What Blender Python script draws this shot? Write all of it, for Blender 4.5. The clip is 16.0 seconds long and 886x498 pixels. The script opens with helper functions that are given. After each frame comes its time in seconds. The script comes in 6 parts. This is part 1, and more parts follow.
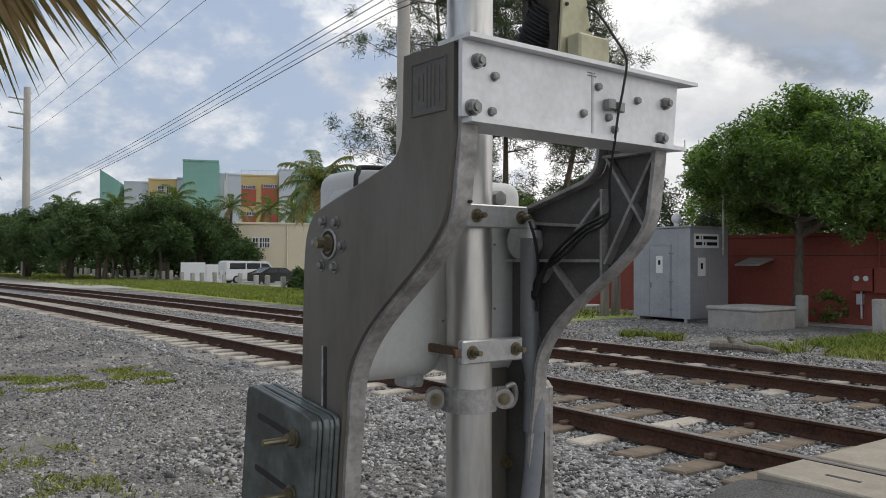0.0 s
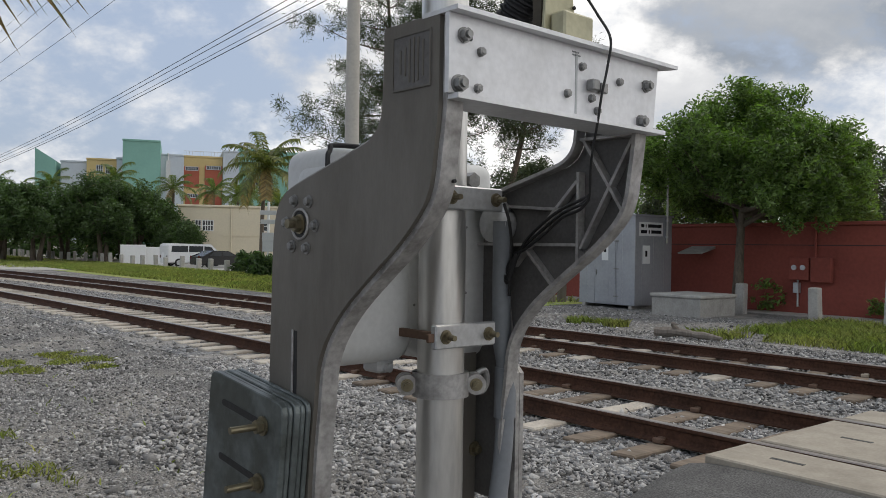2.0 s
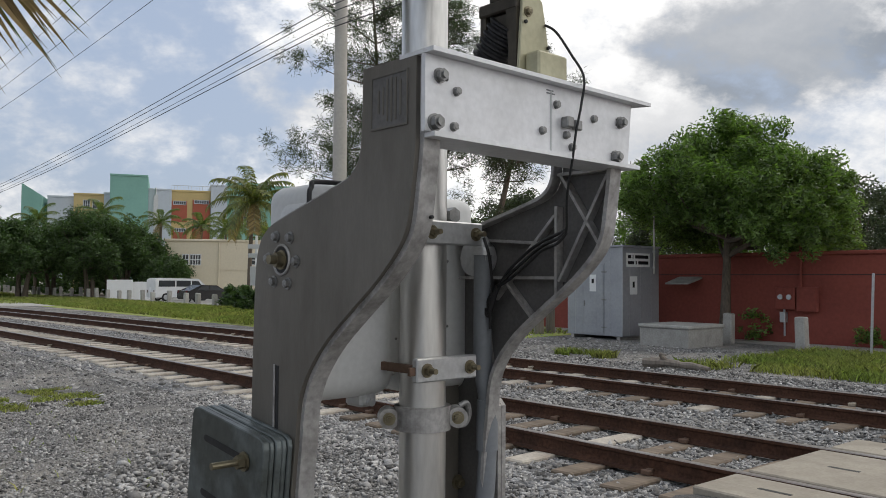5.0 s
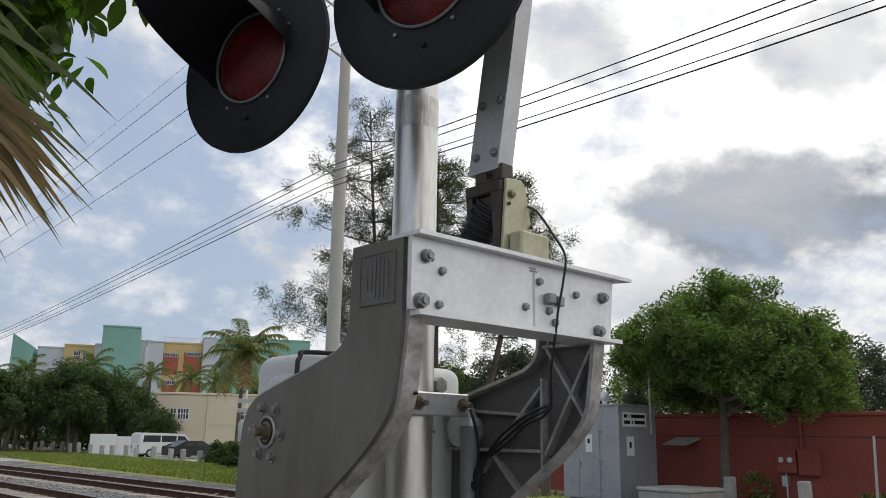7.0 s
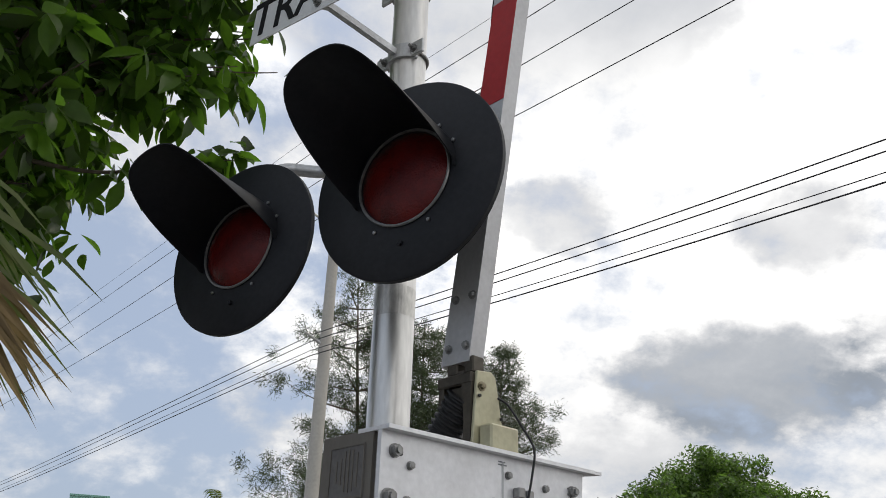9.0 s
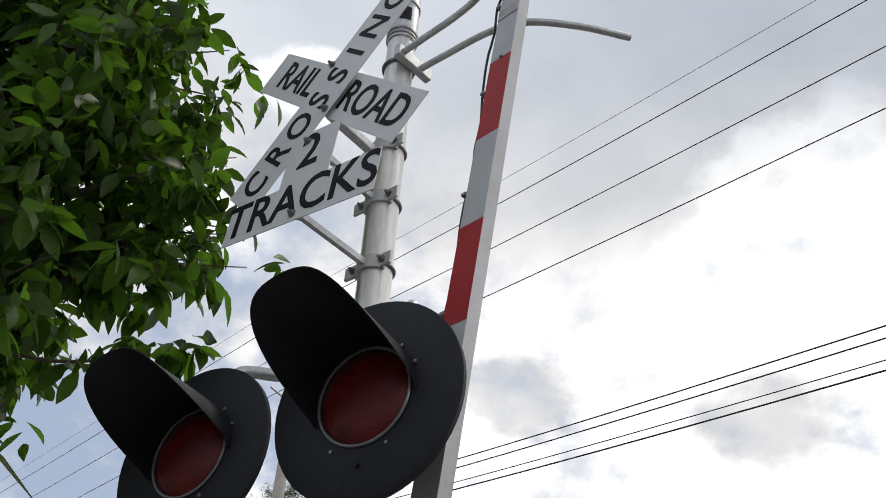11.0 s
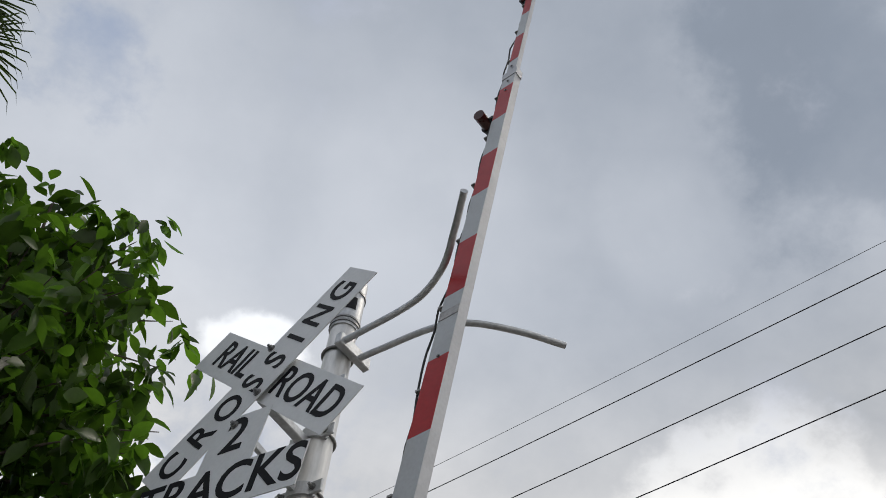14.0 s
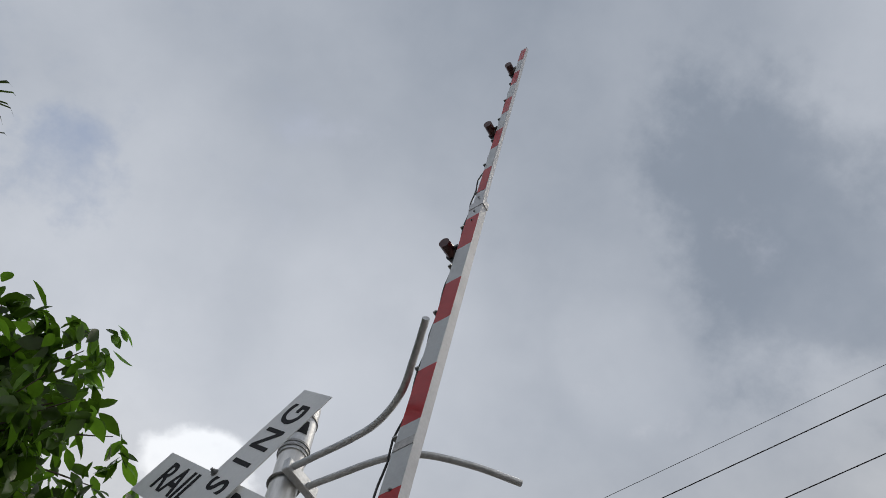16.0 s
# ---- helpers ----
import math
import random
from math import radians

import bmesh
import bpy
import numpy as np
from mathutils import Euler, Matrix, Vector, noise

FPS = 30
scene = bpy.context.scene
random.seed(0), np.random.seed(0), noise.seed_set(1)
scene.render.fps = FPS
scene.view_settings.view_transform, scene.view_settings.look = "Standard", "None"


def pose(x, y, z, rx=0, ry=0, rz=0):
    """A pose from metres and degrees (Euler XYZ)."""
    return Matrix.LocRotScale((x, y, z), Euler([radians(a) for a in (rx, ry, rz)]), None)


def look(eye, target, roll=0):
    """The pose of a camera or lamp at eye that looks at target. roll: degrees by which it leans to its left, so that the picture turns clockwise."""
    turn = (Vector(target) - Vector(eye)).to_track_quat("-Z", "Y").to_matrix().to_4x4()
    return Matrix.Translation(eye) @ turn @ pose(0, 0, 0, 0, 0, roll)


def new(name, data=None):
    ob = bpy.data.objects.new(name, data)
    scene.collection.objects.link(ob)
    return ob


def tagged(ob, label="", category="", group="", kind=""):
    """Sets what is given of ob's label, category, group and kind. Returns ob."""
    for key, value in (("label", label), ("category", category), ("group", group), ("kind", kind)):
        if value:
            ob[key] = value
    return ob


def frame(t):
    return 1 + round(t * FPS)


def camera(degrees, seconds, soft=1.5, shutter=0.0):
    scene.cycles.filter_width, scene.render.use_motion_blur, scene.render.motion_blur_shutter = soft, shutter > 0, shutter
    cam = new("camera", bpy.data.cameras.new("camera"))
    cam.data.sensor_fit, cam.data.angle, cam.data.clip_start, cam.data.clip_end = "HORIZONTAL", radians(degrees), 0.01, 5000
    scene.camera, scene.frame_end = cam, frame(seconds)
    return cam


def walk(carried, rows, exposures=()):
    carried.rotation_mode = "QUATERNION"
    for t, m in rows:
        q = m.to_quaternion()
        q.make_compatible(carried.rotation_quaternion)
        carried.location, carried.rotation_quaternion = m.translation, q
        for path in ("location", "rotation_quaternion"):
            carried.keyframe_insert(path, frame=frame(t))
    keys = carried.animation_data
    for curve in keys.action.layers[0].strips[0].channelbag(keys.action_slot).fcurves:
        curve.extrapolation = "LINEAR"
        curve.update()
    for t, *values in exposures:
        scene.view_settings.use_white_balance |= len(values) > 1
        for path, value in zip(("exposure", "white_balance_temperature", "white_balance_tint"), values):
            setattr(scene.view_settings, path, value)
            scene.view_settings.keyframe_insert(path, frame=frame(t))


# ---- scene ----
cam = camera(57.25, 16.0, soft=0.9)
PATH = [
    (0, pose(-0.001, 0.023, 1.798, 90.85, -0.15, -0.03)),
    (0.5, pose(-0.039, 0.065, 1.783, 90.73, -0.93, -1.50)),
    (1, pose(-0.055, 0.089, 1.777, 90.49, -0.72, -2.68)),
    (1.5, pose(-0.068, 0.093, 1.781, 90.11, -0.51, -3.33)),
    (2, pose(-0.076, 0.084, 1.789, 89.86, -0.80, -3.85)),
    (2.5, pose(-0.075, 0.082, 1.788, 89.84, -0.91, -4.40)),
    (3, pose(-0.068, 0.089, 1.777, 89.78, -0.78, -4.49)),
    (3.2, pose(-0.068, 0.089, 1.777, 89.78, -0.78, -4.49)),
    (5.3, pose(-0.055, 0.049, 1.795, 93.46, -0.25, -4.65)),
    (5.5, pose(-0.055, 0.049, 1.795, 94.52, -0.25, -4.65)),
    (6, pose(-0.050, 0.031, 1.805, 97.21, -0.42, -4.75)),
    (6.5, pose(-0.043, 0.014, 1.817, 100.23, -0.77, -4.84)),
    (7, pose(-0.040, -0.001, 1.836, 103.01, -0.86, -5.11)),
    (7.5, pose(-0.032, -0.021, 1.855, 105.67, -0.92, -5.51)),
    (8, pose(-0.026, -0.049, 1.862, 108.74, -1.09, -5.82)),
    (8.5, pose(-0.020, -0.082, 1.862, 111.98, -1.56, -6.08)),
    (9, pose(-0.015, -0.101, 1.871, 114.83, -1.59, -6.36)),
    (9.5, pose(-0.014, -0.107, 1.885, 118.94, -2.49, -7.48)),
    (9.7, pose(-0.016, -0.117, 1.899, 120.13, -2.51, -7.81)),
    (11.8, pose(-0.028, -0.205, 1.975, 131.95, -2.66, -11.58)),
    (12, pose(-0.028, -0.205, 1.975, 133.10, -2.81, -12.03)),
    (12.5, pose(-0.023, -0.212, 1.986, 135.95, -2.75, -12.68)),
    (13, pose(-0.018, -0.221, 1.997, 140.27, -2.58, -13.55)),
    (13.5, pose(-0.014, -0.229, 2.008, 143.80, -2.71, -14.57)),
    (14, pose(-0.014, -0.234, 2.023, 147.05, -2.51, -15.93)),
    (14.5, pose(-0.016, -0.239, 2.033, 149.80, -2.32, -16.49)),
    (15, pose(-0.019, -0.239, 2.043, 152.74, -2.64, -17.19)),
    (15.5, pose(-0.022, -0.237, 2.049, 155.12, -2.31, -18.64)),
    (16, pose(-0.024, -0.233, 2.055, 155.87, -1.58, -20.09)),
]
walk(cam, PATH, exposures=[(0, 0.0), (7, 0.0), (9.5, 0.0), (13, -0.14), (16, -0.31)])

# ---- sky and light ----
MAST = Vector((0.0768, 2.386, 0))          # foot of the signal mast
SIGN = pose(0.0768, 2.386, 0, 0, 0, -46.66)  # signs and lamps: x along them, -y their front
GATE = pose(0.0768, 2.386, 0, 0, 0, 38.0)    # gate drive: x along its shaft, -y towards the street
RAIL = pose(0, 0, 0, 0, 0, -54.52)           # railway: x along, y across


def tree_of(mat):
    mat.use_nodes = True
    nt = mat.node_tree
    nt.nodes.clear()
    return nt


def node(nt, kind, **kw):
    n = nt.nodes.new(kind)
    for k, v in kw.items():
        if k in n.inputs:
            n.inputs[k].default_value = v
    return n


def math_node(nt, op, a, b=0.0, clamp=False):
    n = nt.nodes.new("ShaderNodeMath")
    n.operation, n.use_clamp = op, clamp
    for i, v in enumerate((a, b)):
        if isinstance(v, (int, float)):
            n.inputs[i].default_value = v
        else:
            nt.links.new(v, n.inputs[i])
    return n.outputs[0]


def ramp(nt, fac, stops, smooth=False):
    n = nt.nodes.new("ShaderNodeValToRGB")
    e = n.color_ramp.elements
    if smooth:
        n.color_ramp.interpolation = "EASE"
    while len(e) < len(stops):
        e.new(0.5)
    for el, (p, c) in zip(e, stops):
        el.position = p
        el.color = (*c, 1) if isinstance(c, tuple) else (c, c, c, 1)
    nt.links.new(fac, n.inputs[0])
    return n.outputs[0]


def mix(nt, fac, a, b, mode="MIX"):
    n = nt.nodes.new("ShaderNodeMix")
    n.data_type, n.blend_type = "RGBA", mode
    for sock, v in ((n.inputs[0], fac), (n.inputs[6], a), (n.inputs[7], b)):
        if isinstance(v, tuple):
            sock.default_value = (*v, 1)
        elif isinstance(v, (int, float)):
            sock.default_value = v
        else:
            nt.links.new(v, sock)
    return n.outputs[2]


world = bpy.data.worlds.new("overcast_sky")
scene.world = world
nt = tree_of(world)
co = nt.nodes.new("ShaderNodeTexCoord").outputs["Generated"]
sep = nt.nodes.new("ShaderNodeSeparateXYZ")
nt.links.new(co, sep.inputs[0])
DX, DY, DZ = sep.outputs
den = math_node(nt, "ADD", math_node(nt, "MAXIMUM", DZ, 0.0), 0.55)
flat = nt.nodes.new("ShaderNodeCombineXYZ")
nt.links.new(math_node(nt, "DIVIDE", DX, den), flat.inputs[0])
nt.links.new(math_node(nt, "DIVIDE", DY, den), flat.inputs[1])


def cloud(scale, detail, shift, rough=0.55):
    m = nt.nodes.new("ShaderNodeMapping")
    m.inputs["Location"].default_value = shift
    nt.links.new(flat.outputs[0], m.inputs[0])
    n = node(nt, "ShaderNodeTexNoise", Scale=scale, Detail=detail, Roughness=rough)
    nt.links.new(m.outputs[0], n.inputs["Vector"])
    return n.outputs[0]


sky = nt.nodes.new("ShaderNodeTexSky")
sky.sky_type, sky.sun_disc = "NISHITA", False
sky.sun_elevation, sky.sun_rotation, sky.dust_density = radians(62), radians(30), 3.0
blue = mix(nt, 1.0, sky.outputs[0], (0.105, 0.105, 0.105), "MULTIPLY")
blue = mix(nt, 0.70, blue, (0.44, 0.53, 0.69))
DEG = 180 / math.pi
az = math_node(nt, "MULTIPLY", math_node(nt, "ARCTAN2", DX, DY), DEG)      # to the right of the first view
el = math_node(nt, "MULTIPLY", math_node(nt, "ARCSINE", DZ), DEG)
wob = math_node(nt, "ADD", cloud(3.9, 8, (0.4, 9.2, 0), 0.6), -0.5)
puff = math_node(nt, "ADD", cloud(10.5, 7, (4.4, 3.2, 0), 0.6), -0.5)
wide_n = math_node(nt, "ADD", cloud(1.6, 7, (7.3, 2.2, 0), 0.55), -0.5)


def band(stops):
    """A value by elevation, 0 to 90 degrees."""
    return ramp(nt, math_node(nt, "DIVIDE", el, 90.0), [(e / 90.0, v) for e, v in stops], True)


def bank(az0, el0, ra, re, rough=2.6, soft=1.25):
    """A soft cloud bank round a direction, with a ragged edge."""
    a = math_node(nt, "DIVIDE", math_node(nt, "SUBTRACT", az, az0), ra)
    e = math_node(nt, "DIVIDE", math_node(nt, "SUBTRACT", el, el0), re)
    d = math_node(nt, "ADD", math_node(nt, "MULTIPLY", a, a), math_node(nt, "MULTIPLY", e, e))
    d = math_node(nt, "ADD", d, math_node(nt, "MULTIPLY", math_node(nt, "ADD", wob, math_node(nt, "MULTIPLY", puff, 0.6)), rough))
    r = nt.nodes.new("ShaderNodeMapRange")
    r.interpolation_type = "SMOOTHSTEP"
    r.inputs[1].default_value, r.inputs[2].default_value, r.inputs[3].default_value, r.inputs[4].default_value = 1.6 - soft, soft, 1.0, 0.0
    nt.links.new(d, r.inputs[0])
    return r.outputs[0]


def weigh(total, amount, mask):
    return math_node(nt, "ADD", total, math_node(nt, "MULTIPLY", mask, amount))


side = nt.nodes.new("ShaderNodeMapRange")
side.interpolation_type = "SMOOTHSTEP"
side.inputs[1].default_value, side.inputs[2].default_value = -14.0, 14.0
nt.links.new(math_node(nt, "ADD", az, math_node(nt, "MULTIPLY", wob, 40.0)), side.inputs[0])
right = band([(0, 0.86), (12, 0.88), (24, 0.98), (33, 0.92), (41, 0.66), (49, 0.57), (60, 0.535), (75, 0.465), (90, 0.42)])
left = band([(0, 0.78), (10, 0.81), (20, 0.82), (34, 0.70), (48, 0.61), (62, 0.55), (76, 0.475), (90, 0.43)])
lum = math_node(nt, "ADD", math_node(nt, "MULTIPLY", right, side.outputs[0]), math_node(nt, "MULTIPLY", left, math_node(nt, "SUBTRACT", 1.0, side.outputs[0])))
high = band([(0, 0.0), (36, 0.0), (54, 1.0), (90, 1.0)])
calm = math_node(nt, "SUBTRACT", 1.0, math_node(nt, "MULTIPLY", high, 0.62))
lum = weigh(lum, 0.52, wide_n)
lum = weigh(lum, math_node(nt, "MULTIPLY", calm, 0.30), wob)
lum = weigh(lum, math_node(nt, "MULTIPLY", calm, 0.16), puff)
lum = weigh(lum, 0.035, high)
for a0, e0, ra, re, k, rough, soft in ((27, 15.5, 10, 4.0, -0.34, 2.6, 1.25), (41, 16, 9, 5.0, -0.20, 2.6, 1.3), (14, 27, 5, 3.0, -0.22, 2.6, 1.25), (32, 24.5, 5, 3.5, -0.22, 2.6, 1.25), (20, 10.5, 9, 3, -0.12, 2.6, 1.3),
                                     (-3, 13, 8, 4, -0.12, 2.6, 1.3), (40, 57, 8, 5, 0.055, 4.0, 1.58), (-6, 47.5, 6, 2.6, 0.34, 5.0, 1.4), (38, 36, 13, 7, 0.24, 4.0, 1.3), (-14, 36, 7, 3.5, 0.34, 4.0, 1.3), 
                                     (8, 60, 16, 8, 0.06, 2.5, 1.58), (66, 60, 16, 14, -0.10, 5.0, 1.55)):
    lum = weigh(lum, k, bank(a0, e0, ra, re, rough, soft))
grey = ramp(nt, lum, [(0.14, (0.20, 0.22, 0.25)), (0.44, (0.335, 0.37, 0.42)), (0.72, (0.76, 0.765, 0.78)), (0.95, (1.2, 1.19, 1.17))])
grey = mix(nt, high, grey, mix(nt, 1.0, grey, (0.955, 1.0, 1.075), "MULTIPLY"))
hole = band([(0, 0.40), (9, 0.62), (22, 0.62), (32, 0.30), (60, 0.12), (90, 0.0)])
hole = math_node(nt, "MULTIPLY", hole, math_node(nt, "SUBTRACT", 1.0, side.outputs[0]))
hole = math_node(nt, "ADD", hole, math_node(nt, "MULTIPLY", bank(-37, 57, 9, 4.0, 3.0, 1.55), 0.62))
cover = math_node(nt, "SUBTRACT", math_node(nt, "ADD", math_node(nt, "MULTIPLY", math_node(nt, "ADD", wob, math_node(nt, "MULTIPLY", puff, 0.7)), 2.4), 0.86), hole)
cover = math_node(nt, "ADD", cover, math_node(nt, "MULTIPLY", high, 0.35))
cover = ramp(nt, cover, [(0.02, 0.0), (0.92, 1.0)], True)
both = mix(nt, cover, blue, grey)
bg = nt.nodes.new("ShaderNodeBackground")
bg.inputs[1].default_value = 1.0
nt.links.new(both, bg.inputs[0])
nt.links.new(bg.outputs[0], nt.nodes.new("ShaderNodeOutputWorld").inputs[0])

lamp = bpy.data.lights.new("sun", "SUN")
lamp.energy, lamp.angle, lamp.color = 1.1, radians(18), (1.0, 0.92, 0.80)
sun = new("sun", lamp)
sun.matrix_world = look((30, 10, 60), (0, 0, 0))

# ---- materials ----


def material(name, base, rough=0.6, metal=0.0, grain=0.15, scale=40.0, stain=0.2, stain_scale=3.0, bump=0.1, stretch=(1, 1, 1),
             stain_colour=None, spec=0.5, vary=0.0, transmit=0.0, island=0.0, coords="Object"):
    """A surface with a fine grain, broad stains, relief and uneven gloss."""
    m = bpy.data.materials.new(name)
    nt = tree_of(m)
    out = nt.nodes.new("ShaderNodeOutputMaterial")
    p = node(nt, "ShaderNodeBsdfPrincipled", Roughness=rough, Metallic=metal)
    p.inputs["Specular IOR Level"].default_value = spec
    tc = nt.nodes.new("ShaderNodeTexCoord")
    mp = nt.nodes.new("ShaderNodeMapping")
    mp.inputs["Scale"].default_value = stretch
    nt.links.new(tc.outputs[coords], mp.inputs[0])
    fine = node(nt, "ShaderNodeTexNoise", Scale=scale, Detail=5.0)
    broad = node(nt, "ShaderNodeTexNoise", Scale=stain_scale, Detail=6.0, Roughness=0.65)
    for n in (fine, broad):
        nt.links.new(mp.outputs[0], n.inputs["Vector"])
    f = ramp(nt, fine.outputs[0], [(0.3, 1.0 - grain), (0.7, 1.0 + grain)])
    s = ramp(nt, broad.outputs[0], [(0.42, 0.0), (0.68, 1.0)])
    dark = stain_colour or tuple(c * 0.6 for c in base)
    col = mix(nt, math_node(nt, "MULTIPLY", s, stain), base, dark)
    col = mix(nt, 1.0, col, f, "MULTIPLY")
    if vary or island:
        if island:
            rnd = nt.nodes.new("ShaderNodeNewGeometry").outputs["Random Per Island"]
        else:
            rnd = nt.nodes.new("ShaderNodeObjectInfo").outputs["Random"]
        k = max(vary, island)
        col = mix(nt, 1.0, col, ramp(nt, rnd, [(0.0, 1.0 - k), (1.0, 1.0 + k)]), "MULTIPLY")
    nt.links.new(col, p.inputs["Base Color"])
    nt.links.new(math_node(nt, "ADD", math_node(nt, "MULTIPLY", broad.outputs[0], 0.25), rough - 0.12, True), p.inputs["Roughness"])
    b = node(nt, "ShaderNodeBump", Strength=bump, Distance=0.01)
    nt.links.new(fine.outputs[0], b.inputs["Height"])
    nt.links.new(b.outputs[0], p.inputs["Normal"])
    if transmit:
        tl = nt.nodes.new("ShaderNodeBsdfTranslucent")
        nt.links.new(mix(nt, 1.0, col, (1.5, 1.9, 0.6), "MULTIPLY"), tl.inputs[0])
        mx = nt.nodes.new("ShaderNodeMixShader")
        mx.inputs[0].default_value = transmit
        nt.links.new(p.outputs[0], mx.inputs[1])
        nt.links.new(tl.outputs[0], mx.inputs[2])
        nt.links.new(mx.outputs[0], out.inputs[0])
    else:
        nt.links.new(p.outputs[0], out.inputs[0])
    return m


